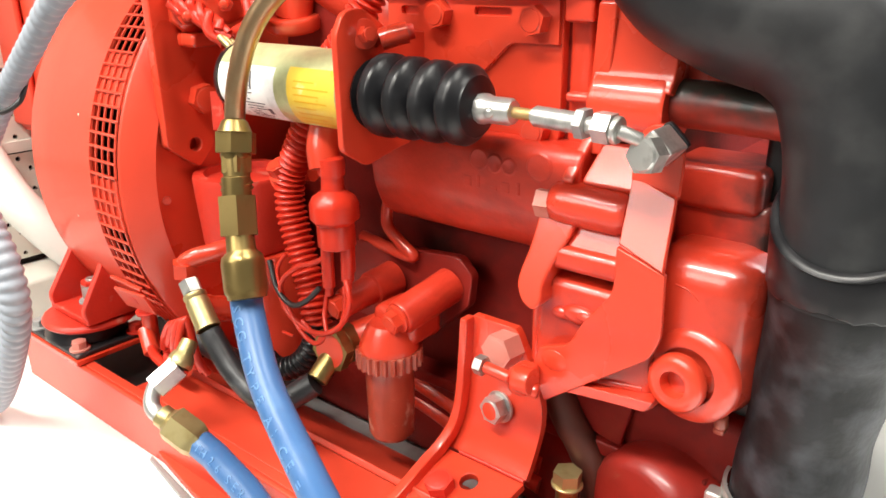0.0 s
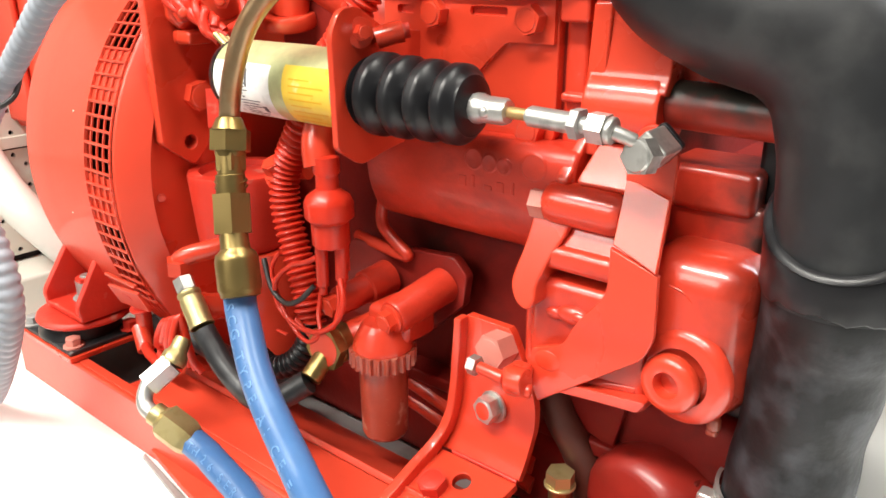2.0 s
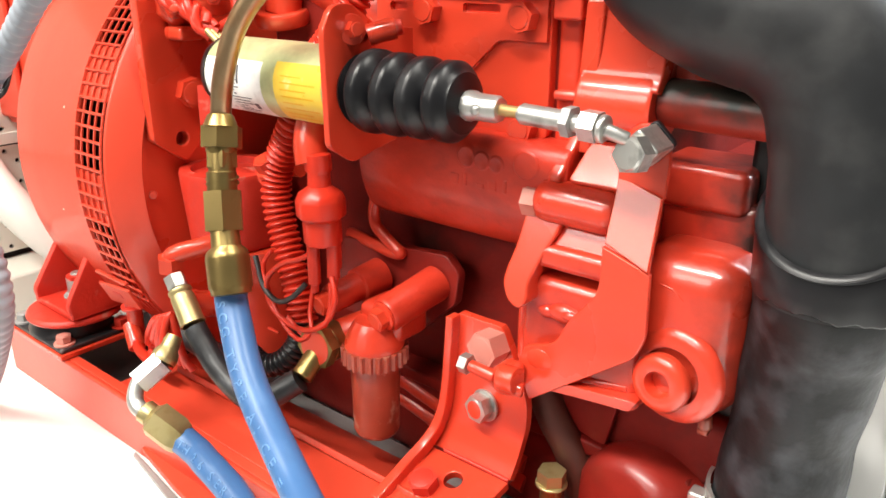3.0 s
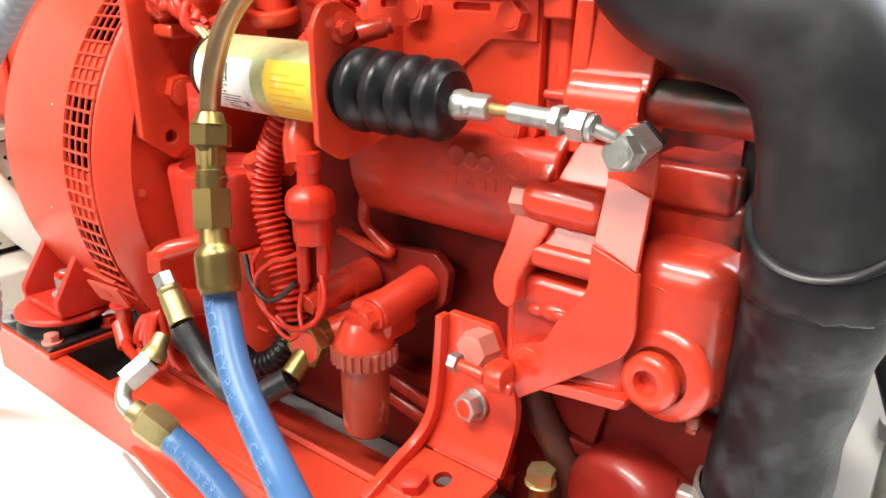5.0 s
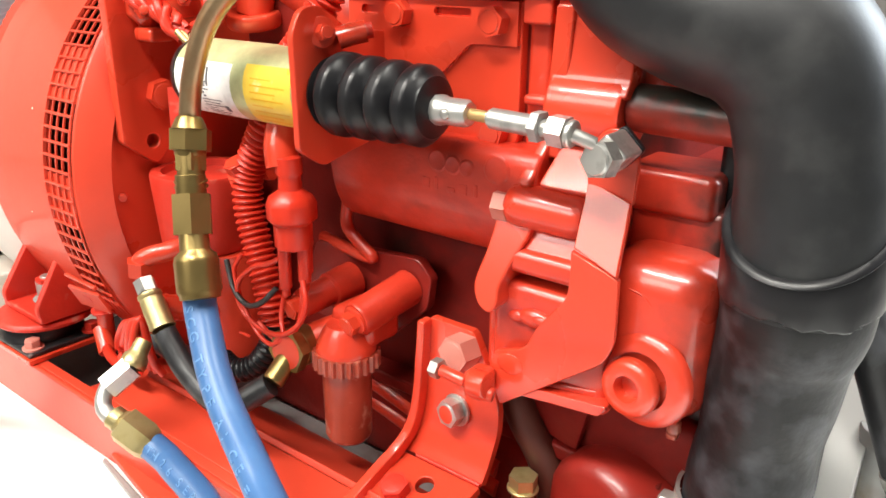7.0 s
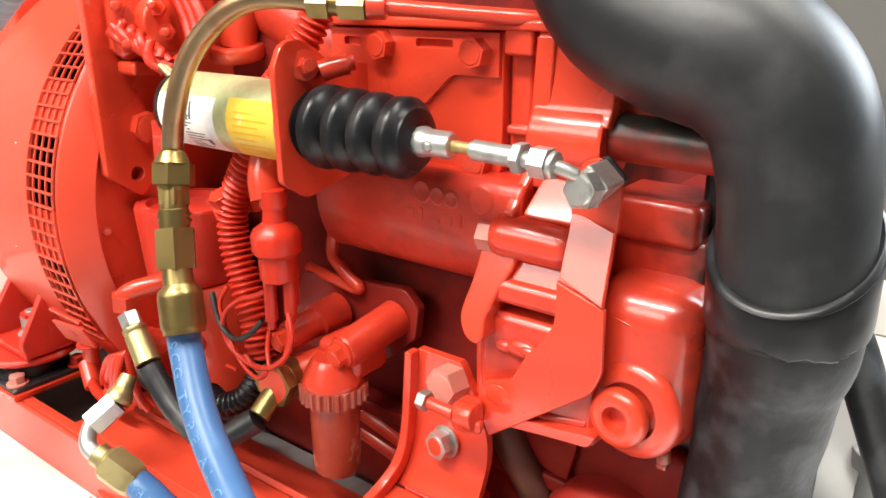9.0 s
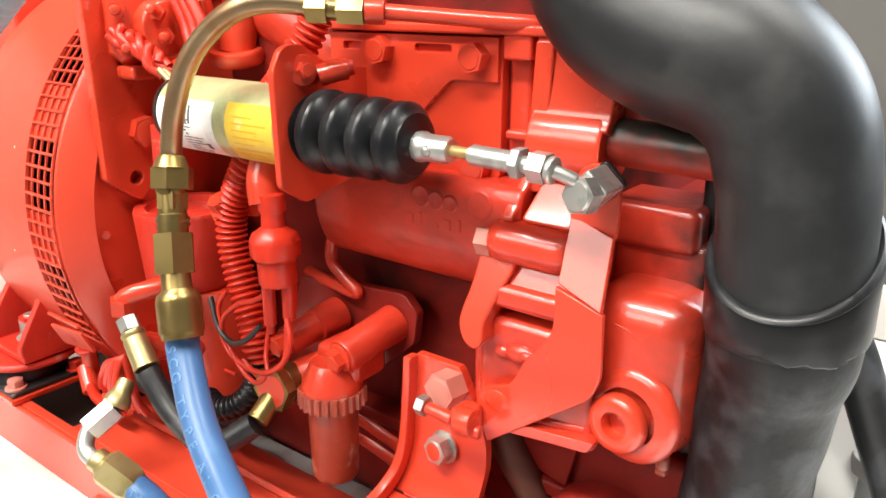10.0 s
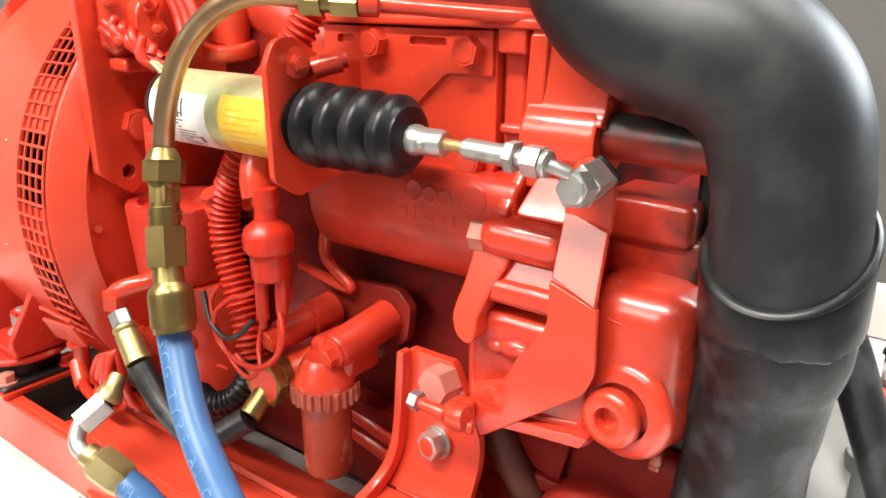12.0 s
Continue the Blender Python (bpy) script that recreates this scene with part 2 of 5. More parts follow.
def box(x0, x1, y0, y1, z0, z1, bevel=0.001, segs=2):
    bm = bmesh.new()
    bmesh.ops.create_cube(bm, size=1)
    bmesh.ops.scale(bm, vec=(x1 - x0, y1 - y0, z1 - z0), verts=bm.verts)
    bmesh.ops.translate(bm, vec=((x0 + x1) / 2, (y0 + y1) / 2, (z0 + z1) / 2), verts=bm.verts)
    return soften(bm, bevel, segs)


def plate(outline, origin, u, v, thick, bevel=0.0008, holes=(), segs=2):
    """Flat plate from an outline in (u, v), thickened along u x v; holes are (u, v, radius)."""
    u, v = Vector(u).normalized(), Vector(v).normalized()
    n = u.cross(v).normalized()
    o = Vector(origin)
    bm = bmesh.new()
    if not holes:
        vs = [bm.verts.new(o + u * a + v * b) for a, b in outline]
        faces = [bm.faces.new(vs)]
    else:
        loops = [list(outline)]
        for hole in holes:
            if isinstance(hole, list):
                loops.append(hole)
                continue
            hu, hv, hr = hole
            loops.append([(hu + hr * math.cos(6.28319 * k / 20), hv + hr * math.sin(6.28319 * k / 20)) for k in range(20)])
        edges = []
        for lp in loops:
            vs = [bm.verts.new(o + u * a + v * b) for a, b in lp]
            edges += [bm.edges.new((vs[i], vs[(i + 1) % len(vs)])) for i in range(len(vs))]
        faces = [g for g in bmesh.ops.triangle_fill(bm, use_beauty=True, use_dissolve=True, edges=edges)["geom"] if isinstance(g, bmesh.types.BMFace)]
    ext = bmesh.ops.extrude_face_region(bm, geom=faces)
    moved = [g for g in ext["geom"] if isinstance(g, bmesh.types.BMVert)]
    bmesh.ops.translate(bm, vec=n * thick, verts=moved)
    bmesh.ops.recalc_face_normals(bm, faces=bm.faces)
    return soften(bm, bevel, segs, 50)


def rounded(outline, radius, steps=5):
    """Rounds the corners of an outline; radius is one number or one for each corner."""
    out, n = [], len(outline)
    for i in range(n):
        p, a, b = Vector(outline[i]), Vector(outline[i - 1]), Vector(outline[(i + 1) % n])
        r = radius[i] if isinstance(radius, (list, tuple)) else radius
        d1, d2 = (a - p), (b - p)
        k = min(r, d1.length * 0.48, d2.length * 0.48)
        if k < 1e-5:
            out.append(tuple(p))
            continue
        s, e = p + d1.normalized() * k, p + d2.normalized() * k
        for j in range(steps + 1):
            t = j / steps
            q = s * (1 - t) ** 2 + p * 2 * t * (1 - t) + e * t * t
            out.append((q.x, q.y))
    return out


def hexagon(origin, axis, flats, height, bevel=0.0008, turn=0.0):
    bm = bmesh.new()
    a, u, v = axes_for(axis)
    o = Vector(origin)
    R = flats / math.sqrt(3)
    ring = [o + (u * math.cos(radians(60 * k + turn)) + v * math.sin(radians(60 * k + turn))) * R for k in range(6)]
    lo = [bm.verts.new(p) for p in ring]
    hi = [bm.verts.new(p + a * height) for p in ring]
    bm.faces.new(list(reversed(lo)))
    bm.faces.new(hi)
    for k in range(6):
        bm.faces.new((lo[k], lo[(k + 1) % 6], hi[(k + 1) % 6], hi[k]))
    return soften(bm, bevel, 2)


def ball(origin, r, squash=(1, 1, 1)):
    bm = bmesh.new()
    bmesh.ops.create_icosphere(bm, subdivisions=3, radius=r)
    bmesh.ops.scale(bm, vec=squash, verts=bm.verts)
    bmesh.ops.translate(bm, vec=origin, verts=bm.verts)
    return bm


def keep_flats_flat(me, angle):
    """Corner normals weighted by face area, so that large flats stay flat up to their rounded edges."""
    if len(me.polygons) > 12000:
        return
    limit = math.cos(radians(angle + 10))
    around = {}
    for p in me.polygons:
        for v in p.vertices:
            around.setdefault(v, []).append((p.normal.copy(), p.area))
    out = []
    for p in me.polygons:
        for v in p.vertices:
            n = Vector((0, 0, 0))
            for q, a in around[v]:
                if q.dot(p.normal) > limit:
                    n += q * a
            out.append(n.normalized() if n.length > 0 else p.normal.copy())
    me.normals_split_custom_set(out)


def mesh_object(name, bm, mat, angle=38):
    bmesh.ops.recalc_face_normals(bm, faces=bm.faces)
    me = bpy.data.meshes.new(name)
    bm.to_mesh(me)
    bm.free()
    me.materials.append(mat)
    me.shade_smooth()
    me.set_sharp_from_angle(angle=radians(angle))
    keep_flats_flat(me, angle)
    return new(name, me)


def part(name, bm, mat, parent, label=""):
    ob = mesh_object(name, bm, mat)
    ob.parent = parent
    if parent.parent is None:
        ob.matrix_parent_inverse = Matrix.Translation(-parent.location)
    if label:
        ob["label"] = label
    return ob


def thing(name, at, label, category, group=""):
    ob = new(name)
    ob.location = at
    ob.empty_display_size = 0.02
    return tagged(ob, label, category, group)


def single(name, bm, mat, label, category, group="", kind=""):
    return tagged(mesh_object(name, bm, mat), label, category, group, kind)


def daub(parent, at, axis, r):
    """A thin blob of red paint on a bolt face."""
    part("paint_daub", lathe([(0, r), (0.0004, r * 0.9), (0.0005, 0)], at, axis, 20), red, parent)


def bolt(parent, at, axis, flats, height, mat=None, washer=0.0, name="bolt", turn=0.0, label="", dome=False):
    """Hex head standing off a surface at the given point, with a washer under it."""
    a = Vector(axis).normalized()
    o = Vector(at)
    m = mat or red
    parts = []
    base = 0.0
    if washer:
        parts.append(lathe([(0, 0), (0, washer), (0.0016, washer), (0.002, washer - 0.0005), (0.002, 0)], o, a, 28))
        base = 0.0019
    parts.append(hexagon(o + a * base, a, flats, height, 0.0009, turn))
    parts.append(lathe([(0, flats * 0.44), (0.0007, flats * 0.40), (0.0008, 0)], o + a * (base + height - 0.0001), a, 24))
    return part(name, join(*parts), m, parent, label)


# ---- the room and the enclosure ----
single("floor", box(-3.2, 2.4, -3.2, 1.6, -0.28, -0.2, 0), room_paint, "plain grey floor of the room", "floor", kind="structure")
single("engine_bed", box(-1.25, 0.30, 0.115, 0.94, -0.2, 0.0, 0.004), white_floor, "glossy white engine bed under the rails", "engine bed", kind="structure")
single("ceiling", box(-3.2, 2.4, -3.2, 1.6, 2.2, 2.3, 0), room_paint, "plain pale ceiling", "ceiling", kind="structure")
single("wall_south", box(-3.2, 2.4, -3.3, -3.2, -0.2, 2.2, 0), room_paint, "plain pale wall", "wall", kind="structure")
single("wall_north", join(box(-3.2, 0.18, 0.95, 1.05, -0.2, 2.2, 0), box(0.78, 2.4, 0.95, 1.05, -0.2, 2.2, 0), box(0.18, 0.78, 0.95, 1.05, -0.2, 0.42, 0), box(0.18, 0.78, 0.95, 1.05, 1.12, 2.2, 0)),
       grey_wall, "plain grey wall behind the engine", "wall", kind="structure")
hatch = tagged(new("window_1"), "pale framed window letting in cool daylight", "window", kind="structure")
for x0, x1, z0, z1 in ((0.16, 0.20, 0.40, 1.14), (0.76, 0.80, 0.40, 1.14), (0.20, 0.76, 0.40, 0.44), (0.20, 0.76, 1.10, 1.14)):
    part("window_frame", box(x0, x1, 0.935, 0.9495, z0, z1, 0.004), lamp_white, hatch)
single("wall_liner", box(-1.2, 2.3, 0.925, 0.949, 0.001, 0.058, 0.003), white_floor, "white moulded liner at the foot of the wall", "wall liner", kind="structure")
single("wall_east", box(2.3, 2.4, -3.2, 0.95, -0.2, 2.2, 0), room_paint, "grey white side wall", "wall", kind="structure")
single("wall_west", box(-3.2, -3.1, -3.2, 0.95, -0.2, 2.2, 0), room_paint, "plain pale wall", "wall", kind="structure")


def perforated(x, y0, y1, z0, z1, pitch, hole, offset):
    """A sheet facing +x with real round holes in staggered rows, one octagon a cell."""
    bm = bmesh.new()
    ny, nz = int((y1 - y0) / pitch), int((z1 - z0) / pitch)
    for j in range(nz):
        for i in range(ny):
            cy, cz, h = y0 + (i + 0.5) * pitch, z0 + (j + 0.5) * pitch, pitch / 2
            out, inn, back = [], [], []
            for k in range(8):
                a = radians(45 * k)
                c, s = math.cos(a), math.sin(a)
                m = max(abs(c), abs(s))
                out.append(bm.verts.new((x, cy + h * c / m, cz + h * s / m)))
                inn.append(bm.verts.new((x, cy + hole * c, cz + hole * s)))
                back.append(bm.verts.new((x - 0.004, cy + hole * c, cz + hole * s)))
            solid = (i + j + offset) % 2
            for k in range(8):
                q = (k + 1) % 8
                bm.faces.new((out[k], out[q], inn[q], inn[k]))
                if not solid:
                    bm.faces.new((inn[k], inn[q], back[q], back[k]))
            if solid:
                bm.faces.new(inn)
    bmesh.ops.remove_doubles(bm, verts=bm.verts, dist=1e-5)
    return bm


panel = thing("acoustic_panel", (-0.86, 0.45, 0.0), "cream perforated metal panel lining the enclosure wall", "panel")
part("perforated_sheet", perforated(-0.85, 0.06, 0.62, 0.186, 0.43, 0.0115, 0.0026, 0), cream, panel)
part("perforated_sheet", perforated(-0.855, 0.06, 0.62, 0.058, 0.178, 0.0115, 0.0026, 1), cream, panel)
part("backing", box(-0.90, -0.862, 0.05, 0.63, 0.05, 0.44, 0), dark_gap, panel, "dark gap behind the holes")
part("seam_strip", box(-0.862, -0.846, 0.05, 0.63, 0.176, 0.188, 0.001), cream, panel)
part("foot_ledge", box(-0.90, -0.80, 0.05, 0.63, 0.0, 0.05, 0.004), cream, panel, "cream kick ledge")


def fixture(x, y, half, deep):
    f = thing("ceiling_light", (x, y, 2.2), "white ceiling light fixture with fluorescent tubes", "ceiling light", "ceiling lights")
    part("housing", box(x - half, x + half, y - deep, y + deep, 2.16, 2.2, 0.01), lamp_white, f)
    return f


fixture(-1.25, -2.2, 1.0, 0.24)
fixture(-0.55, -0.85, 1.0, 0.16)
fixture(0.55, 0.55, 0.65, 0.18)

# ---- base frame ----
frame_thing = thing("base_frame", (-0.3, 0.27, 0.0), "red painted steel skid rail standing on the floor", "frame")
RY = 0.256
part("rail_web", box(-0.70, -0.11, RY, RY + 0.005, 0.0, 0.044, 0.0015), red_sheet, frame_thing)
part("rail_lip", box(-0.70, -0.11, RY + 0.0045, RY + 0.0125, 0.039, 0.0445, 0.0008), red_sheet, frame_thing)
part("rail_toe", box(-0.70, -0.11, RY + 0.0045, RY + 0.03, 0.0, 0.004, 0.0006), red_sheet, frame_thing)
part("top_flange", join(box(-0.505, -0.11, RY + 0.0123, 0.306, 0.0395, 0.0447, 0.001),
                        plate([(0, 0), (0.395, 0), (0.395, 0.066), (0, 0.066)], (-0.505, 0.3055, 0.0445), (1, 0, 0), (0, 0.855, -0.519), 0.005, 0.001)),
     red_sheet, frame_thing, "wide red rail top with a sloped inner edge")
part("foot_plate", join(plate(rounded([(-0.478, 0.258), (-0.478, 0.254), (-0.4179, 0.2435), (-0.11, 0.205), (-0.11, 0.258)], 0.002), (0, 0, 0.006), (1, 0, 0), (0, 1, 0), 0.005, 0.001)),
     red_sheet, frame_thing)
part("cross_member", box(-0.55, -0.50, RY + 0.01, 0.66, 0.004, 0.03, 0.002), red_sheet, frame_thing)
part("rear_rail", box(-0.70, -0.11, 0.66, 0.69, 0.0, 0.044, 0.002), red_sheet, frame_thing)
single("floor_strip", plate([(-0.488, 0.2540), (-0.11, 0.200), (-0.11, 0.182), (-0.485, 0.2505)], (0, 0, 0.0005), (1, 0, 0), (0, 1, 0), 0.003, 0.0006), grey_steel,
       "thin grey floor strip with a dark edge beside the rail", "strip")
# Dark sheet on the bed takes the place of shade between the rails.
single("gap_shade", box(-0.70, -0.507, 0.2625, 0.62, 0.0006, 0.010, 0.002), dark_gap, "near-black sheet standing in for the shade between the rails", "pan")
# Grey strip gives the bed floor its shaded tone under the engine.
single("floor_shade", box(-0.499, -0.12, 0.3655, 0.3855, 0.0005, 0.009, 0.002), grey_steel, "dull grey strip standing in for shaded floor under the engine", "tray")

# ---- vibration mount ----
mount = thing("vibration_mount", (-0.637, 0.287, 0.045), "black rubber engine mount bolted to the red rail", "engine mount")
part("base_plate", box(-0.683, -0.590, 0.2535, 0.3205, 0.0450, 0.0495, 0.0008), red, mount)
part("rubber_pad", box(-0.681, -0.593, 0.2555, 0.3185, 0.0495, 0.0535, 0.001), black_plate, mount, "black plate with chipped edges")
part("rubber_dome", lathe([(0, 0.034), (0.004, 0.034), (0.010, 0.032), (0.016, 0.030), (0.018, 0)], (-0.637, 0.287, 0.0535), (0, 0, 1), 40), rubber, mount)
part("top_cup", lathe([(0, 0), (0, 0.0390), (0.0025, 0.0405), (0.005, 0.0395), (0.006, 0.037), (0.007, 0)], (-0.633, 0.292, 0.0665), (0, 0, 1), 48), red_worn, mount, "red steel cup with chipped paint")
bolt(mount, (-0.603, 0.264, 0.0535), (0, 0, 1), 0.011, 0.006, pink_worn_glare, 0.0085)
bolt(mount, (-0.598, 0.3125, 0.0535), (0, 0, 1), 0.011, 0.006, red_worn, 0.0085)
bolt(mount, (-0.674, 0.263, 0.0535), (0, 0, 1), 0.011, 0.006, grey_steel, 0.0085)
part("stud", rod((-0.6300, 0.2960, 0.073), (-0.6300, 0.2960, 0.1020), 0.0055), zinc, mount)
part("washer", rod((-0.6300, 0.2960, 0.0800), (-0.6300, 0.2960, 0.0825), 0.0135), grey_steel, mount)
part("nut", hexagon((-0.6300, 0.2960, 0.0825), (0, 0, 1), 0.0185, 0.0140, 0.0012, 12), zinc, mount, "bare zinc nut with paint flakes")
part("lock_nut", hexagon((-0.6300, 0.2960, 0.0967), (0, 0, 1), 0.0160, 0.0035, 0.0008, 30), red_worn, mount)

# ---- generator ----
GY, GZ = 0.464, 0.198
gen = thing("generator", (-0.60, GY, 0.0), "large red round generator housing with mesh covered vents", "generator")


def barrel():
    """Barrel skin with three rows of vent openings cut through behind the screen."""
    bm = bmesh.new()
    xs = [(-0.661, 0.170), (-0.660, 0.182), (-0.655, 0.1868), (-0.62, 0.1885), (-0.572, 0.189), (-0.550, 0.189), (-0.514, 0.189), (-0.5110, 0.1880), (-0.5045, 0.1785), (-0.4990, 0.1680)]
    open_rows = [(33, 75), (5, 20), (-24, -9), (-110, -60), (100, 150), (160, 200)]
    n = 180
    rings = [[bm.verts.new((x, GY - r * math.cos(radians(2 * k)), GZ + r * math.sin(radians(2 * k)))) for k in range(n)] for x, r in xs]
    inner = [[bm.verts.new((x, GY - 0.1855 * math.cos(radians(2 * k)), GZ + 0.1855 * math.sin(radians(2 * k)))) for k in range(n)] for x in (-0.550, -0.514)]

    def is_open(k):
        a = (2 * k + 1) % 360
        return any(lo <= a <= hi or lo <= a - 360 <= hi for lo, hi in open_rows)
    for i in range(len(xs) - 1):
        for k in range(n):
            q = (k + 1) % n
            if i == 5 and is_open(k):
                bm.faces.new((rings[5][k], rings[5][q], inner[0][q], inner[0][k]))
                bm.faces.new((inner[1][k], inner[1][q], rings[6][q], rings[6][k]))
                if not is_open((k + 1) % n):
                    bm.faces.new((rings[5][q], rings[6][q], inner[1][q], inner[0][q]))
                if not is_open((k - 1) % n):
                    bm.faces.new((rings[5][k], rings[6][k], inner[1][k], inner[0][k]))
                continue
            bm.faces.new((rings[i][k], rings[i][q], rings[i + 1][q], rings[i + 1][k]))
    bm.faces.new(rings[0])
    for v in [v for v in bm.verts if not v.link_faces]:
        bm.verts.remove(v)
    return bm


part("barrel", barrel(), red_sheet, gen)
part("rotor", lathe([(-0.66, 0), (-0.66, 0.165), (-0.505, 0.165), (-0.505, 0)], (0, GY, GZ), (1, 0, 0), 48), rotor_brown, gen, "dark red brown rotor behind the vents")
part("end_bell", lathe([(-0.78, 0), (-0.78, 0.11), (-0.74, 0.135), (-0.66, 0.15)], (0, GY, GZ), (1, 0, 0), 48), red_sheet, gen)

screen = part("vent_screen", lathe([(-0.5535, 0.1893), (-0.5525, 0.1912), (-0.5505, 0.1912), (-0.5500, 0.1893)], (0, GY, GZ), (1, 0, 0), 150), red_sheet, gen, "red wire mesh screen")
for x in (-0.5425, -0.5335, -0.5245, -0.5155):
    part("screen_wire", lathe([(x - 0.0009, 0.1894), (x - 0.0007, 0.1906), (x + 0.0007, 0.1906), (x + 0.0009, 0.1894)], (0, GY, GZ), (1, 0, 0), 150), red_sheet, screen)
bar_mesh = None
for k in range(34):
    a = radians(72 - 3.05 * k)
    if bar_mesh is None:
        ob = part("screen_bar", box(-0.5525, -0.5145, -0.0010, 0.0010, -0.0010, 0.0008, 0.0003, 1), red_sheet, screen)
        bar_mesh = ob.data
    else:
        ob = new("screen_bar", bar_mesh)
        ob.parent = screen
    ob.matrix_basis = Matrix.Translation((0, GY - 0.1902 * math.cos(a), GZ + 0.1902 * math.sin(a))) @ Matrix.Rotation(-(math.pi / 2 - a), 4, "X")

part("adapter_disc", lathe([(-0.512, 0), (-0.512, 0.1655), (-0.510, 0.167), (-0.505, 0.167), (-0.5035, 0.1655), (-0.5035, 0)], (0, GY, GZ), (1, 0, 0), 96), red, gen)
part("adapter_plate", plate(rounded([(0.3055, 0.46), (0.3055, 0.2345), (0.331, 0.2150), (0.3455, 0.2300), (0.3455, 0.26), (0.42, 0.46)], [0, 0.002, 0.004, 0.006, 0.02, 0]),
                            (-0.502, 0, 0), (0, 1, 0), (0, 0, 1), 0.009, 0.0012, holes=[(0.3290, 0.2330, 0.0050)]), red, gen, "thick red adapter plate with a bolt hole")
bolt(gen, (-0.493, 0.3375, 0.2665), (1, -0.15, 0), 0.019, 0.011, red, 0.0, label="red hex bolt with chipped edge", turn=12)
bolt(gen, (-0.503, 0.3050, 0.1935), (1, -0.6, 0), 0.006, 0.002, red, 0.0, name="rivet")
# name tag and small clamp low on the barrel
part("name_tag", join(plate([(-0.02, -0.010), (0.016, -0.010), (0.016, 0.010), (-0.02, 0.010)], (-0.526, 0.2825, 0.1140), (1, 0.12, 0), (0, -0.42, 0.9), 0.0025, 0.0006)), red_sheet, gen, "small red tag plate")
part("tag_mark", plate([(-0.004, -0.003), (0.004, -0.003), (0.004, 0.003), (-0.004, 0.003)], (-0.528, 0.2795, 0.1142), (1, 0.12, 0), (0, -0.42, 0.9), 0.0004, 0), red_worn, gen)
for x, a, r in ((-0.574, 17, 0.0010), (-0.556, 37, 0.0014), (-0.590, -8, 0.0008)):
    d = Vector((0, -math.cos(radians(a)), math.sin(radians(a))))
    part("paint_chip", lathe([(0, r), (0.0003, r * 0.8), (0.0003, 0)], Vector((x, GY, GZ)) + d * 0.1889, d, 7), cream, gen, "tiny bare chip in the paint")
part("clip_strip", box(-0.556, -0.512, 0.2775, 0.2805, 0.126, 0.1285, 0.0006), red_sheet, gen)

foot = part("foot", join(
    plate(rounded([(0.2700, 0.0775), (0.342, 0.0750), (0.352, 0.14), (0.3080, 0.147), (0.2680, 0.0880)], [0.004, 0, 0, 0.002, 0.006]), (-0.6590, 0, 0), (0, 1, 0), (0, 0, 1), 0.007, 0.0016),
    plate(rounded([(0.2700, 0.0775), (0.342, 0.0750), (0.352, 0.145), (0.3050, 0.149), (0.2680, 0.0880)], [0.004, 0, 0, 0.002, 0.006]), (-0.6010, 0, 0), (0, 1, 0), (0, 0, 1), 0.007, 0.0016),
    box(-0.660, -0.594, 0.328, 0.342, 0.075, 0.15, 0.001),
    box(-0.660, -0.594, 0.270, 0.342, 0.0742, 0.0800, 0.0015)), red_worn, gen, "red gusseted foot bracket with chipped edges")

tbox = thing("terminal_box", (-0.80, 0.42, 0.20), "red sheet metal terminal box beside the generator", "junction box")
part("box_body", box(-0.98, -0.690, 0.352, 0.62, 0.197, 0.52, 0.004), red_sheet, tbox)
part("box_cover", box(-0.972, -0.80, 0.345, 0.3515, 0.205, 0.50, 0.003), red_sheet, tbox)

# ---- engine block ----
eng = thing("diesel_engine", (-0.25, 0.5, 0.012), "red painted diesel engine block seen from its side", "engine")
part("block", join(box(-0.47, -0.11, 0.400, 0.66, 0.06, 0.245, 0.006, 3), box(-0.45, -0.150, 0.386, 0.60, 0.24, 0.42, 0.004, 2)), red_greasy_shade, eng)
part("sump", join(box(-0.47, -0.11, 0.386, 0.64, 0.002, 0.075, 0.012, 3), box(-0.47, -0.11, 0.382, 0.65, 0.070, 0.080, 0.002)), red_greasy_shade, eng, "grimy red oil sump with a flange, base darkened for shade")
# water jacket bulge
part("water_jacket", plate(rounded([(0.410, 0.263), (0.3665, 0.263), (0.3610, 0.2570), (0.3600, 0.2260), (0.3700, 0.2020), (0.3880, 0.1925), (0.410, 0.1920)], [0, 0.004, 0.006, 0.022, 0.016, 0.010, 0], 8), (-0.3430, 0, 0), (0, 1, 0), (0, 0, 1), 0.155, 0.003, segs=3), red_dirty, eng, "rolled red water jacket casting")
for x, z, r in ((-0.2540, 0.2500, 0.0070), (-0.2430, 0.2490, 0.0060), (-0.2330, 0.2485, 0.0055), (-0.2130, 0.2510, 0.0085)):
    part("cast_mark", lathe([(0, r), (0.0007, r - 0.0008), (0.0007, r - 0.0018), (0.0001, r - 0.0026), (0.0001, 0)], (x, 0.36075, z), (0, -1, 0), 24), red_dirty, eng)
for i, x in enumerate((-0.2620, -0.2545, -0.2440, -0.2350, -0.2265)):
    part("cast_mark", box(x - (0.0030, 0.0012, 0.0026)[i % 3], x + (0.0026, 0.0012, 0.0030)[i % 3], 0.35985, 0.3610, 0.2330, 0.2330 + (0.0062, 0.0075, 0.0030)[i % 3], 0.0005), red_dirty, eng)
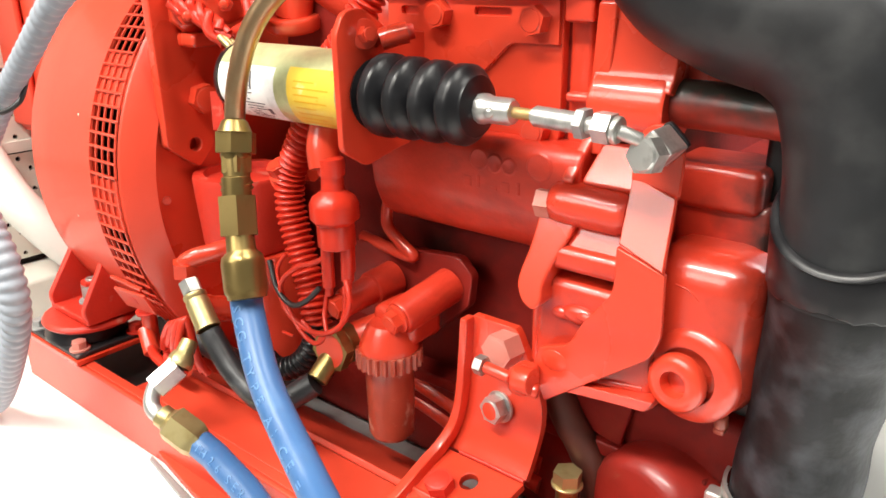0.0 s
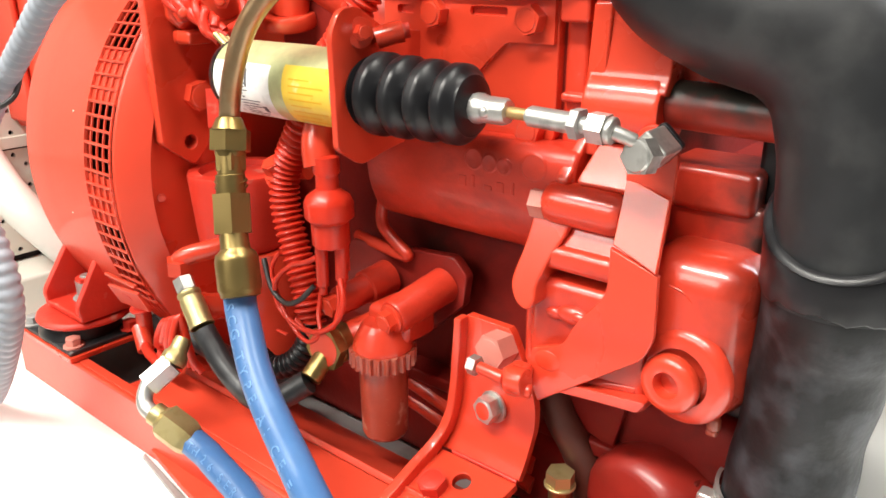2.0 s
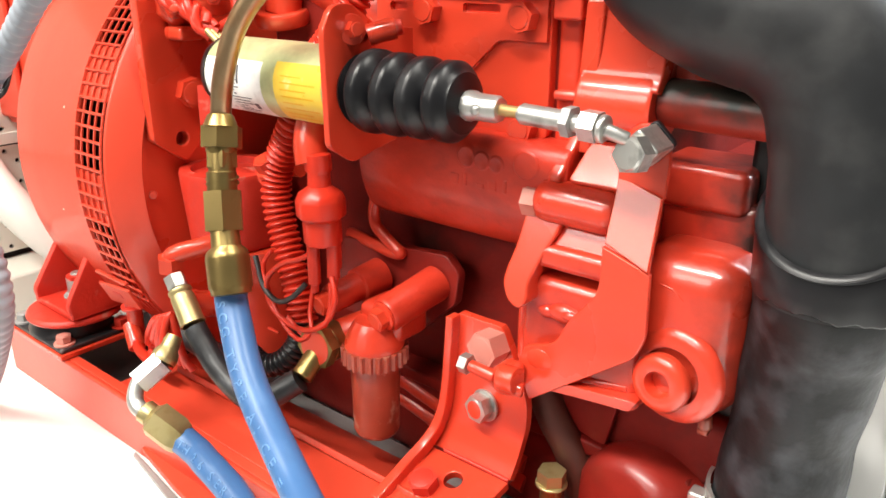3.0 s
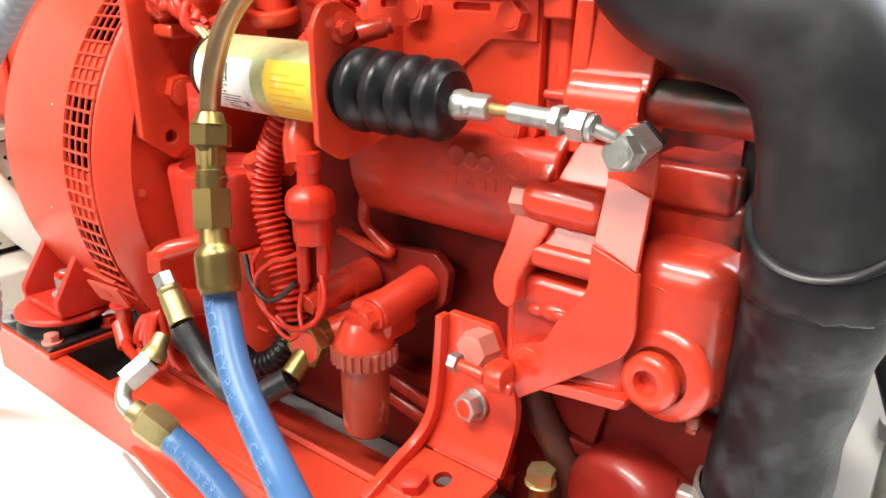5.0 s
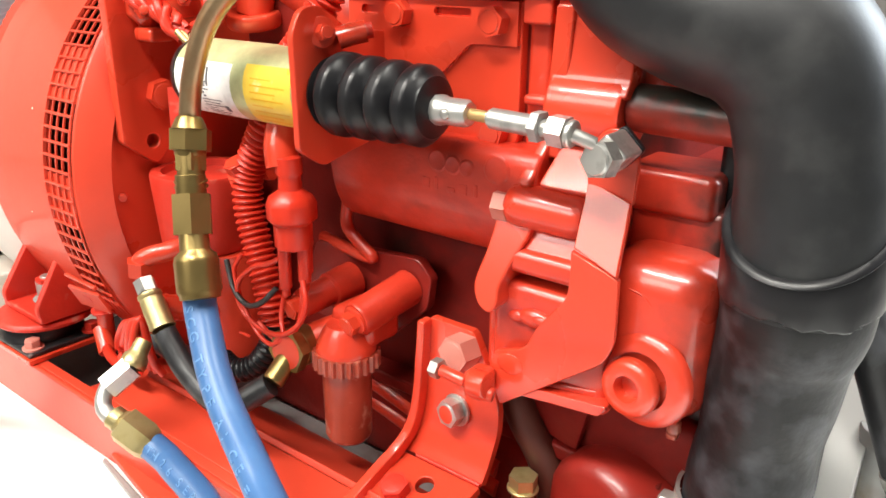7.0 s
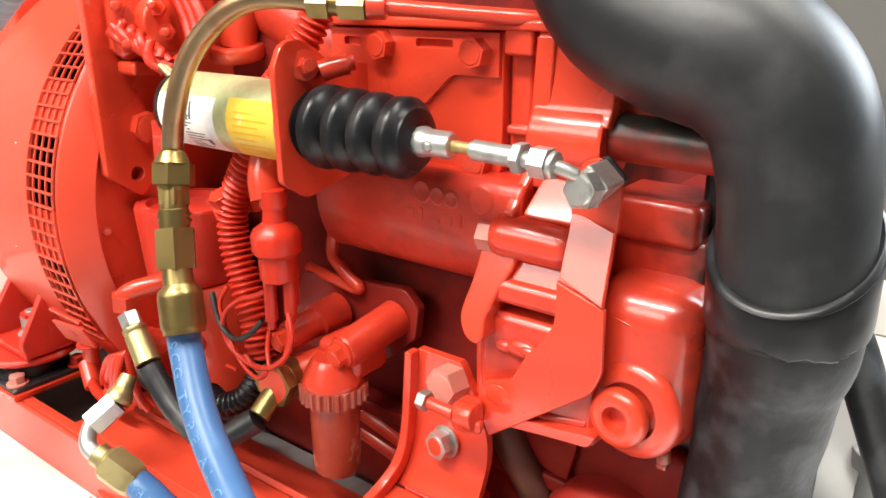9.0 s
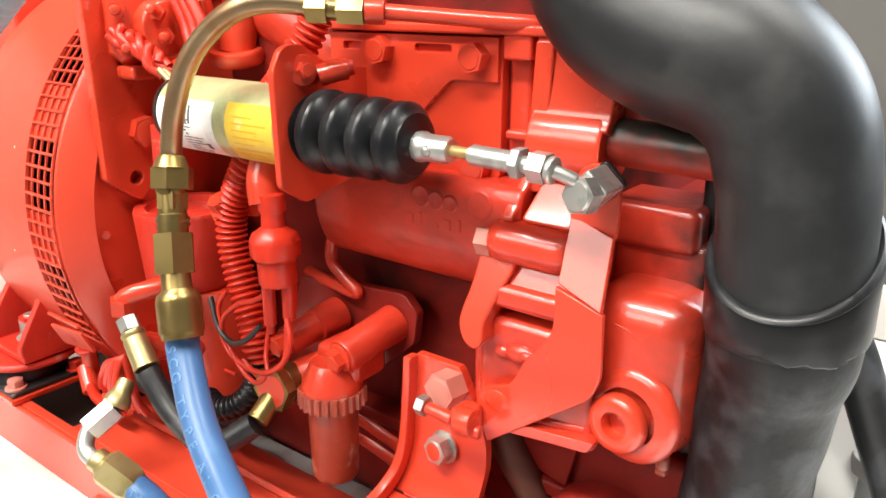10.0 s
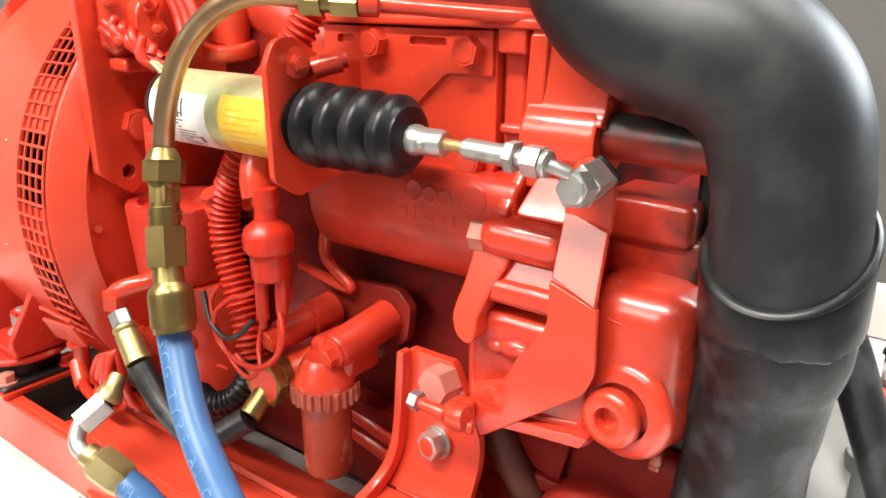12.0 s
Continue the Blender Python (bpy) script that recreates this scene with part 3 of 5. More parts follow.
# side cover
cover = part("side_cover", plate(rounded([(-0.338, 0.2585), (-0.2125, 0.2600), (-0.2125, 0.3385), (-0.338, 0.3385)], [0.01, 0.008, 0.002, 0.002]), (0, 0.387, 0), (1, 0, 0), (0, 0, 1), 0.0075, 0.001), red, eng, "flat red side cover plate")
part("cover_rib", plate(rounded([(-0.337, 0.338), (-0.2135, 0.338), (-0.2135, 0.3150), (-0.2445, 0.3148), (-0.2720, 0.2900), (-0.2900, 0.2640), (-0.3375, 0.2640)], [0.001, 0.001, 0.001, 0.004, 0.006, 0.004, 0.001]),
                       (0, 0.3800, 0), (1, 0, 0), (0, 0, 1), 0.0035, 0.0006,
                       holes=[rounded([(-0.2700, 0.3285), (-0.2440, 0.3285), (-0.2440, 0.3335), (-0.2700, 0.3335)], 0.0022), rounded([(-0.3290, 0.3065), (-0.3165, 0.3065), (-0.3165, 0.3100), (-0.3290, 0.3100)], 0.0016), rounded([(-0.3260, 0.3280), (-0.3120, 0.3280), (-0.3120, 0.3330), (-0.3260, 0.3330)], 0.0022)]), red, cover)
for x, z in ((-0.2935, 0.3290), (-0.2265, 0.3275), (-0.2260, 0.2675)):
    bolt(cover, (x, 0.3768 if z > 0.3 else 0.3797, z), (0, -1, 0), 0.0145, 0.0085, red, 0.0, turn=15)
part("top_ledge", box(-0.345, -0.18, 0.372, 0.41, 0.3395, 0.345, 0.0015), red, eng)
# upright webs between cover and accessory drive
part("web", join(box(-0.2105, -0.1965, 0.383, 0.40, 0.255, 0.338, 0.003), box(-0.2095, -0.192, 0.374, 0.40, 0.327, 0.345, 0.002), box(-0.2095, -0.190, 0.378, 0.40, 0.285, 0.2905, 0.002)), red_cast, eng)
part("web", plate(rounded([(-0.193, 0.26), (-0.1815, 0.26), (-0.1780, 0.338), (-0.1885, 0.338)], 0.002), (0, 0.40, 0), (1, 0, 0), (0, 0, 1), 0.028, 0.002), red, eng)
part("web", box(-0.165, -0.157, 0.376, 0.40, 0.295, 0.34, 0.003), red, eng)
drive = part("shaft_housing", lathe([(-0.1890, 0), (-0.1890, 0.0185), (-0.187, 0.0200), (-0.150, 0.0200), (-0.1475, 0.0185), (-0.1475, 0)], (0, 0.384, 0.2865), (1, 0, 0), 40), red, eng, "glossy red shaft housing")
part("housing_saddle", plate(rounded([(0.3670, 0.2960), (0.3720, 0.3020), (0.3735, 0.3120), (0.3745, 0.3300), (0.3750, 0.3480), (0.41, 0.3480), (0.41, 0.2850)], [0.003, 0.006, 0.006, 0.006, 0.002, 0, 0], 6), (-0.1890, 0, 0), (0, 1, 0), (0, 0, 1), 0.0440, 0.004, segs=3), red, eng, "red saddle rising from the shaft housing")
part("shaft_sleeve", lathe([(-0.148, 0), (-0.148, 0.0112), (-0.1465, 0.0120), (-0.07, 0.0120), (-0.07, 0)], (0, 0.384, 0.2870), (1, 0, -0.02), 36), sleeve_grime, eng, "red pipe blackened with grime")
part("shelf_arm", plate(rounded([(-0.186, 0.300), (-0.09, 0.300), (-0.09, 0.335), (-0.15, 0.335)], 0.006), (0, 0.40, 0), (1, 0, 0), (0, 0, 1), 0.012, 0.004), red, eng)

# dipstick like pipe bending beside the bulge
part("drain_pipe", sweep([(-0.338, 0.383, 0.262), (-0.339, 0.378, 0.225), (-0.344, 0.375, 0.192), (-0.333, 0.374, 0.180), (-0.3195, 0.374, 0.1715), (-0.328, 0.376, 0.1690), (-0.352, 0.38, 0.1695), (-0.378, 0.385, 0.170)], 0.0042, 14, 12), red, eng)

# ---- fuel injection pump and governor ----
pump = thing("injection_pump", (-0.14, 0.38, 0.13), "glossy red cast injection pump governor housing", "fuel pump")


def lump(x0, x1, y0, y1, z0, z1, r, segs=5):
    return box(x0, x1, y0, y1, z0, z1, r, segs)


def leaning(bm):
    """Tip an upright casting so that its face looks slightly upwards."""
    for v in bm.verts:
        dy = 0.40 * (v.co.z - 0.205)
        v.co.y += dy
        v.co.x -= 0.75 * dy
    return bm


part("core_housing", lump(-0.198, -0.148, 0.378, 0.43, 0.130, 0.238, 0.008), red_cast, pump)
part("boss_root", lump(-0.2000, -0.1450, 0.3660, 0.42, 0.2060, 0.2400, 0.006, 4), red_cast, pump)
part("lower_housing", lump(-0.2085, -0.134, 0.3535, 0.42, 0.128, 0.1925, 0.006), red_cast, pump)
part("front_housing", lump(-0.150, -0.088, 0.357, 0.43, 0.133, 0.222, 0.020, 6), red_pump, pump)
part("top_cover", plate(rounded([(-0.1865, 0.0), (-0.1560, 0.0), (-0.1575, 0.026), (-0.1820, 0.026)], 0.003), (0, 0.364, 0.2440), (1, 0, 0), (0, 0.62, 0.78), 0.006, 0.0015), red, pump)
part("top_ridge", plate(rounded([(-0.1975, -0.002), (-0.1895, -0.002), (-0.1870, 0.028), (-0.1935, 0.028)], 0.003), (0, 0.364, 0.2440), (1, 0, 0), (0, 0.62, 0.78), 0.009, 0.002), red, pump)
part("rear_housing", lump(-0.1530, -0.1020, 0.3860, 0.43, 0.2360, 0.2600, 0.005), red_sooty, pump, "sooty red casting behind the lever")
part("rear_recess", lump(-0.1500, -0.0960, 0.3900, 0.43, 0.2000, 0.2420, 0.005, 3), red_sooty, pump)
part("top_boss", lathe([(-0.2035, 0), (-0.2035, 0.0095), (-0.2010, 0.0115), (-0.1960, 0.0122), (-0.163, 0.0118), (-0.158, 0.009), (-0.157, 0.0)], (0, 0.3630, 0.2305), (1, 0, -0.02), 36), red_cast, pump)
bolt(pump, (-0.2035, 0.3610, 0.2325), (-1, -0.1, 0), 0.0150, 0.0085, pink_worn_glare, 0.0, label="red hex bolt chipped to pale primer")
part("mount_ear", leaning(plate(rounded([(-0.2020, 0.2370), (-0.2045, 0.2250), (-0.2105, 0.2080), (-0.2165, 0.1965), (-0.2195, 0.1885), (-0.2165, 0.1795), (-0.2085, 0.1765), (-0.2035, 0.1820), (-0.2030, 0.1900), (-0.1930, 0.2070), (-0.1820, 0.2210), (-0.1760, 0.2390)],
                               [0.004, 0.012, 0.014, 0.010, 0.007, 0.006, 0.005, 0.004, 0.007, 0.012, 0.012, 0.004]), (0, 0.3760, 0), (1, 0, 0), (0, 0, 1), 0.0265, 0.0072, segs=5)), red, pump)
part("ear_web", lump(-0.2020, -0.150, 0.3510, 0.40, 0.1985, 0.2125, 0.0050, 5), red_cast, pump)
part("web_slope", plate(rounded([(0.3530, 0.2060), (0.3680, 0.2060), (0.3680, 0.2270), (0.3620, 0.2230)], 0.002), (-0.2000, 0, 0), (0, 1, 0), (0, 0, 1), 0.050, 0.0015), red_cast, pump)
part("side_lip", sweep([(-0.2075, 0.3600, 0.1860), (-0.2088, 0.3600, 0.1640), (-0.2090, 0.3610, 0.1360)], 0.0042, 12, 8), red_cast, pump)
part("rim", lathe([(0, 0.0265), (0.0020, 0.0262), (0.0040, 0.0250), (0.0056, 0.0230), (0.0064, 0.0205), (0.0066, 0.0158)], (-0.1165, 0.3595, 0.1585), (-0.12, -1, 0.03), 48), red_cast, pump)
plug = part("plug", lathe([(0, 0.0), (0, 0.0155), (0.0045, 0.0158), (0.0070, 0.0140), (0.0076, 0.0105), (0.0070, 0.0072), (-0.0015, 0.0064), (-0.0015, 0)], (-0.1205, 0.354, 0.1550), (-0.12, -1, 0.03), 40), red, pump, "round red plug with a hollow hex socket")
part("lower_rib", sweep([(-0.198, 0.354, 0.1345), (-0.165, 0.3545, 0.1390), (-0.140, 0.356, 0.1425)], 0.0032, 12, 8), red_cast, pump)
part("lower_flange", plate(rounded([(-0.2000, 0.1275), (-0.1596, 0.1325), (-0.1340, 0.1350), (-0.1300, 0.1420), (-0.2000, 0.1345)], 0.002), (0, 0.3735, 0), (1, 0, 0), (0, 0, 1), 0.028, 0.0022, segs=3), red_cast, pump)
part("casting_scar", sweep([(-0.1290, 0.3574, 0.2050), (-0.1215, 0.3570, 0.2035), (-0.1165, 0.3572, 0.1990)], 0.0005, 8, 8), red_cast, pump)
part("inner_boss", ball((-0.1790, 0.3530, 0.1750), 0.0080, (1.3, 0.5, 0.7)), red_cast, pump)
part("bump", ball((-0.1905, 0.3530, 0.1735), 0.0045, (1.3, 0.6, 0.8)), red_cast, pump)
part("bump", ball((-0.1740, 0.3500, 0.1760), 0.0036, (1.4, 0.6, 0.8)), red_cast, pump)

# ---- stop lever ----
lever = thing("stop_lever", (-0.16, 0.345, 0.12), "bent red steel stop lever plate on the pump", "lever")
part("lower_plate", plate(rounded([(-0.2035, 0.1395), (-0.1945, 0.1195), (-0.1335, 0.1665), (-0.1288, 0.1790), (-0.1297, 0.2133), (-0.1562, 0.2224), (-0.1560, 0.2065), (-0.1570, 0.1960), (-0.1730, 0.1755), (-0.1800, 0.1600), (-0.1990, 0.1530)],
                                  [0.002, 0.002, 0.006, 0.004, 0, 0, 0.003, 0.006, 0.006, 0.006, 0.002]), (0, 0.348, 0), (1, 0, 0), (0, 0, 1), 0.0035, 0.0008), red, lever)
up = Vector((0, 0.0170, 0.0335)).normalized()
part("slanted_arm", plate([(-0.1562, 0.0048), (-0.1302, -0.0048), (-0.1338, 0.0325), (-0.1590, 0.0400)], (0, 0.348, 0.2175), (1, 0, 0), up, 0.0035, 0.0007), red, lever)
part("upper_arm", plate(rounded([(-0.1592, 0.2528), (-0.1340, 0.2460), (-0.1328, 0.2670), (-0.1345, 0.2780), (-0.1440, 0.2835), (-0.1540, 0.2805), (-0.1588, 0.2700)],
                                [0, 0, 0.006, 0.008, 0.008, 0.008, 0.008]), (0, 0.3655, 0), (1, 0, 0), (0, 0, 1), 0.0035, 0.0008), red, lever)
part("pivot_boss", ball((-0.1890, 0.3450, 0.1475), 0.0075, (1.15, 0.22, 0.9)), red, lever)

screw = thing("stop_screw", (-0.21, 0.33, 0.13), "red adjusting screw clamp with a bare zinc tip", "screw")
part("clamp", join(lump(-0.2100, -0.1965, 0.328, 0.345, 0.1265, 0.1435, 0.004, 3), rod((-0.2035, 0.329, 0.1385), (-0.1925, 0.329, 0.1395), 0.0075)), red, screw)
part("screw_shank", rod((-0.2260, 0.330, 0.1372), (-0.2080, 0.330, 0.1362), 0.0036), red, screw)
part("screw_tip", join(hexagon((-0.2315, 0.330, 0.1375), (1, 0, -0.03), 0.0105, 0.0055)), zinc, screw)
part("lock_nut", rod((-0.1965, 0.330, 0.1335), (-0.1905, 0.332, 0.133), 0.0042), red, screw)

# ---- stop solenoid ----
SY, SZ = 0.330, 0.2868
sol = thing("stop_solenoid", (-0.37, SY, SZ), "cylindrical shut-off solenoid with labels, rubber bellows and pull rod", "solenoid")
part("body", lathe([(-0.428, 0), (-0.428, 0.020), (-0.4265, 0.0222), (-0.425, 0.0235), (-0.3115, 0.0235), (-0.3115, 0)], (0, SY, SZ), (1, 0, 0), 56), gold_zinc, sol)
part("end_cap", lathe([(-0.4315, 0), (-0.4315, 0.0205), (-0.4295, 0.0228), (-0.4255, 0.0240), (-0.4240, 0.0240), (-0.4240, 0.0232)], (0, SY, SZ), (1, 0, 0), 56), rubber, sol, "black end rim")


def wrap(x0, x1, a0, a1, r):
    """A patch wrapped on the solenoid body; angles from the side facing out, upwards."""
    bm = bmesh.new()
    n = 24
    rows = []
    for x in (x0, x1):
        rows.append([bm.verts.new((x, SY - r * math.cos(radians(a0 + (a1 - a0) * k / n)), SZ + r * math.sin(radians(a0 + (a1 - a0) * k / n)))) for k in range(n + 1)])
    for k in range(n):
        bm.faces.new((rows[0][k], rows[0][k + 1], rows[1][k + 1], rows[1][k]))
    return bm


part("white_label", wrap(-0.4235, -0.3680, -75, 32, 0.02365), label_white, sol, "white printed label")
part("yellow_label", wrap(-0.3560, -0.3150, -66, 36, 0.02365), label_yellow, sol, "yellow warning label")
for k in range(16):
    a = -70 + 5.4 * k
    w = (0.010, 0.022, 0.016, 0.019, 0.013)[k % 5] * (1.0 if k < 9 else 0.42)
    part("label_text", wrap(-0.3990 + (0.003 if k % 4 == 1 else 0), -0.3990 + w, a, a + (2.6 if k in (3, 9, 10) else 1.7), 0.02378), label_ink, sol)
part("label_text", wrap(-0.3800, -0.3760, -46, -34, 0.02378), label_ink, sol)
for k in range(3):
    part("label_text", wrap(-0.3985 + 0.0036 * k, -0.3967 + 0.0036 * k, -4, (26, 20, 23)[k], 0.0238), label_ink, sol)
for k in range(8):
    a = -52 + 9.5 * k
    part("label_text", wrap(-0.3500, -0.3500 + (0.028, 0.022, 0.030, 0.018)[k % 4], a, a + 2.2, 0.02378), label_orange, sol)
part("bellows", lathe([(-0.3075, 0), (-0.3075, 0.0185), (-0.3045, 0.0205)] +
                      [(-0.3030 + 0.0178 * i + 0.0178 * k / 12, (0.0160 - 0.0004 * i) + (0.0074 - 0.0003 * i) * min(1, 1.22 * abs(math.sin(math.pi * k / 12)) ** 1.15)) for i in range(4) for k in range(12)] +
                      [(-0.2318, 0.0160), (-0.2300, 0.0110), (-0.2300, 0)], (0, SY, SZ), (1, 0, 0), 56), rubber, sol, "black ribbed rubber bellows")
part("wire_lug", join(*[rod((-0.431 - 0.002 * i, SY - 0.004 + 0.004 * i, SZ + 0.017), (-0.4425 - 0.002 * i, SY - 0.006 + 0.004 * i, SZ + 0.0265), 0.0022, 0.0005, 12) for i in range(3)]), brass_bright, sol, "bare brass wire lugs")
link = part("clevis", join(lathe([(-0.2335, 0), (-0.2335, 0.0070), (-0.2320, 0.0080), (-0.2260, 0.0080), (-0.2235, 0.0070), (-0.2115, 0.0070), (-0.2095, 0.0060), (-0.2095, 0)], (0, SY, SZ - 0.0006), (1, 0, 0), 10),
                           rod((-0.2200, SY - 0.0085, SZ - 0.001), (-0.2200, SY + 0.0085, SZ - 0.001), 0.0028)), zinc, sol, "zinc clevis with a cross pin")
part("pull_rod", rod((-0.2100, SY, SZ - 0.0006), (-0.1935, SY, SZ - 0.0010), 0.0030), rusty, sol, "rusty threaded rod")
part("sleeve", join(rod((-0.1970, SY, SZ - 0.0010), (-0.1715, SY, SZ - 0.0018), 0.0052), rod((-0.1985, SY, SZ - 0.0010), (-0.1965, SY, SZ - 0.0010), 0.0042)), zinc, sol)
part("lock_nut", hexagon((-0.1725, SY, SZ - 0.0016), (1, 0, -0.03), 0.0135, 0.0045), grey_steel, sol, "dark lock nut")
part("rod_end", join(rod((-0.1685, SY, SZ - 0.002), (-0.156, SY, SZ - 0.0025), 0.0042), hexagon((-0.1630, SY, SZ - 0.0022), (1, 0, -0.04), 0.0135, 0.0085), rod((-0.1545, SY, SZ - 0.0026), (-0.1510, SY, SZ - 0.003), 0.0066),
                     rod((-0.152, SY, SZ - 0.003), (-0.142, SY + 0.004, SZ - 0.0070), 0.0034)), zinc, sol)
part("joint_bolt", join(hexagon((-0.1388, 0.3395, SZ - 0.0140), (-0.20, -1, 0.10), 0.0160, 0.0080, turn=10), lathe([(0, 0.0076), (0.0012, 0.0068), (0.0014, 0)], (-0.1404, 0.3316, SZ - 0.0132), (-0.20, -1, 0.10), 24)), zinc, sol, "zinc plated hex bolt head")
part("joint_gasket", plate(rounded([(-0.0118, 0.0), (0.0, -0.0116), (0.0118, 0.0), (0.0, 0.0116)], 0.003), (-0.1405, 0.3619, SZ - 0.0125), (1, 0, 0.05), (0, 0, 1), 0.0035, 0.0008), rubber, sol, "black gasket under the joint")
part("joint_washer", plate(rounded([(-0.0110, 0.0), (0.0, -0.0108), (0.0110, 0.0), (0.0, 0.0108)], 0.002), (-0.1400, 0.3584, SZ - 0.0130), (1, 0, 0.05), (0, 0, 1), 0.0190, 0.0015), zinc, sol)

brk = thing("solenoid_bracket", (-0.31, 0.34, 0.245), "red bent steel bracket holding the solenoid", "bracket")
part("face_plate", plate(rounded([(0.3040, 0.3205), (0.3050, 0.2570), (0.3235, 0.2450), (0.3450, 0.2500), (0.3790, 0.2560), (0.3790, 0.318), (0.3450, 0.322), (0.3250, 0.3345), (0.3110, 0.3335)],
                                 [0.004, 0.003, 0.004, 0.004, 0.002, 0.002, 0.003, 0.006, 0.006]), (-0.3125, 0, 0), (0, 1, 0), (0, 0, 1), 0.0045, 0.0009), red, brk)
bolt(brk, (-0.308, 0.3250, 0.3200), (1, -0.35, 0.1), 0.0085, 0.0060, red, 0.0085)
part("stay", sweep([(-0.304, 0.334, 0.3165), (-0.298, 0.340, 0.3190), (-0.293, 0.345, 0.3205)], 0.0062, 16, 8), red, brk)
part("stay_tip", rod((-0.2945, 0.344, 0.3200), (-0.2905, 0.348, 0.3213), 0.0044), red_worn, brk)
part("rear_flange", box(-0.3125, -0.290, 0.3770, 0.3805, 0.256, 0.318, 0.0008), red, brk)


# ---- fuel filter ----
FX, FY = -0.3075, 0.335
flt = thing("fuel_filter", (FX, FY, 0.05), "small red fuel strainer with a scuffed bowl and knurled ring", "fuel filter")
part("bowl", lathe([(0, 0), (0, 0.0115), (0.0015, 0.0140), (0.005, 0.0155), (0.056, 0.0163), (0.060, 0.0163), (0.060, 0)], (FX, FY, 0.0560), (0, 0, 1), 40), bowl_red, flt, "scuffed red plastic bowl")


def knurl(r0, r1, z0, z1, teeth):
    bm = bmesh.new()
    lo, hi = [], []
    for k in range(teeth * 4):
        a = 6.28319 * k / (teeth * 4)
        r = r1 if k % 4 in (1, 2) else r0
        lo.append(bm.verts.new((FX + r * math.cos(a), FY + r * math.sin(a), z0)))
        hi.append(bm.verts.new((FX + r * math.cos(a), FY + r * math.sin(a), z1)))
    n = len(lo)
    for k in range(n):
        bm.faces.new((lo[k], lo[(k + 1) % n], hi[(k + 1) % n], hi[k]))
    bm.faces.new(hi)
    bm.faces.new(list(reversed(lo)))
    return bm


part("ring_nut", knurl(0.0204, 0.0222, 0.1115, 0.1225, 24), bowl_red, flt, "knurled ring nut with worn paint")
head = part("filter_head", join(lathe([(0, 0), (0, 0.0195), (0.002, 0.0200), (0.005, 0.0190), (0.014, 0.0150), (0.018, 0.0120), (0.018, 0)], (FX, FY, 0.1220), (0, 0, 1), 36),
                                box(-0.3240, -0.2880, 0.336, 0.368, 0.125, 0.148, 0.006, 3)), red_cast, flt)
part("boss", lathe([(0, 0), (0, 0.0105), (0.002, 0.0118), (0.036, 0.0122), (0.047, 0.0125), (0.047, 0)], (-0.2960, 0.3330, 0.1465), (0.10, 1, 0.19), 32), red_dirty, flt)
part("boss", lathe([(0, 0), (0, 0.0085), (0.002, 0.0098), (0.024, 0.0100), (0.025, 0.0120), (0.046, 0.0125), (0.046, 0)], (-0.3440, 0.3300, 0.1445), (0.10, 1, 0.12), 32), red_dirty, flt)
bolt(flt, (-0.2962, 0.3328, 0.1463), (-0.10, -1, -0.19), 0.0125, 0.006, red, 0.0095)
bolt(flt, (-0.3442, 0.3295, 0.1443), (-0.10, -1, -0.12), 0.0130, 0.008, red, 0.0)
part("mount_plate", plate(rounded([(-0.400, 0.110), (-0.310, 0.112), (-0.2750, 0.1440), (-0.2720, 0.1660), (-0.283, 0.1770), (-0.378, 0.1690)], [0.004, 0.004, 0.003, 0.003, 0.004, 0.004]), (0, 0.386, 0), (1, 0, 0), (0, 0, 1), 0.008, 0.0012), red_low_shade, flt)
banjo_axis = Vector((0.10, -1, 0.08)).normalized()
ban = thing("banjo_fitting", (-0.32, 0.31, 0.125), "brass banjo union with a red dabbed hex head", "pipe fitting")
part("collar", lathe([(0, 0), (0, 0.0125), (0.0012, 0.0136), (0.0115, 0.0136), (0.0125, 0.0125), (0.0125, 0)], Vector((-0.3385, 0.3293, 0.1186)), banjo_axis, 36), brass, ban)
part("spigot", rod((-0.3220, 0.346, 0.1270), (-0.3387, 0.3300, 0.1186), 0.0118), red, ban)
part("banjo_bolt", join(hexagon(Vector((-0.3385, 0.3293, 0.1186)) + banjo_axis * 0.0125, banjo_axis, 0.0262, 0.0080, 0.0014, turn=8)), brass, ban, "large hex head dabbed with red paint")
daub(ban, Vector((-0.3385, 0.3293, 0.1186)) + banjo_axis * 0.0206, banjo_axis, 0.0118)
part("hose_tail", rod((-0.3395, 0.3130, 0.1130), (-0.3390, 0.2985, 0.1020), 0.0072), brass, ban)

# ---- rubber fuel line with crimped end ----
line = thing("fuel_line", (-0.41, 0.28, 0.08), "black rubber fuel line with brass crimped ends", "hose")
part("hose", sweep([(-0.4275, 0.280, 0.1175), (-0.4190, 0.280, 0.1080), (-0.4060, 0.280, 0.0955), (-0.3890, 0.281, 0.0850), (-0.3720, 0.280, 0.0830), (-0.3550, 0.2830, 0.0880), (-0.3390, 0.2970, 0.1010)], 0.0082, 20), rubber_hose, line)
crimp_dir = Vector((-0.4255, 0.280, 0.1150)) - Vector((-0.4470, 0.2840, 0.1385))
part("crimp", lathe([(0, 0.0060), (0, 0.0082), (0.002, 0.0086), (0.004, 0.0076), (0.006, 0.0084), (0.024, 0.0086), (0.027, 0.0090), (0.0275, 0.0078)], (-0.4475, 0.2840, 0.1390), crimp_dir, 32), brass_bright, line, "bright brass crimp sleeve")
part("swivel_nut", hexagon((-0.4550, 0.2852, 0.1470), crimp_dir, 0.0128, 0.0100), zinc, line, "zinc swivel nut")
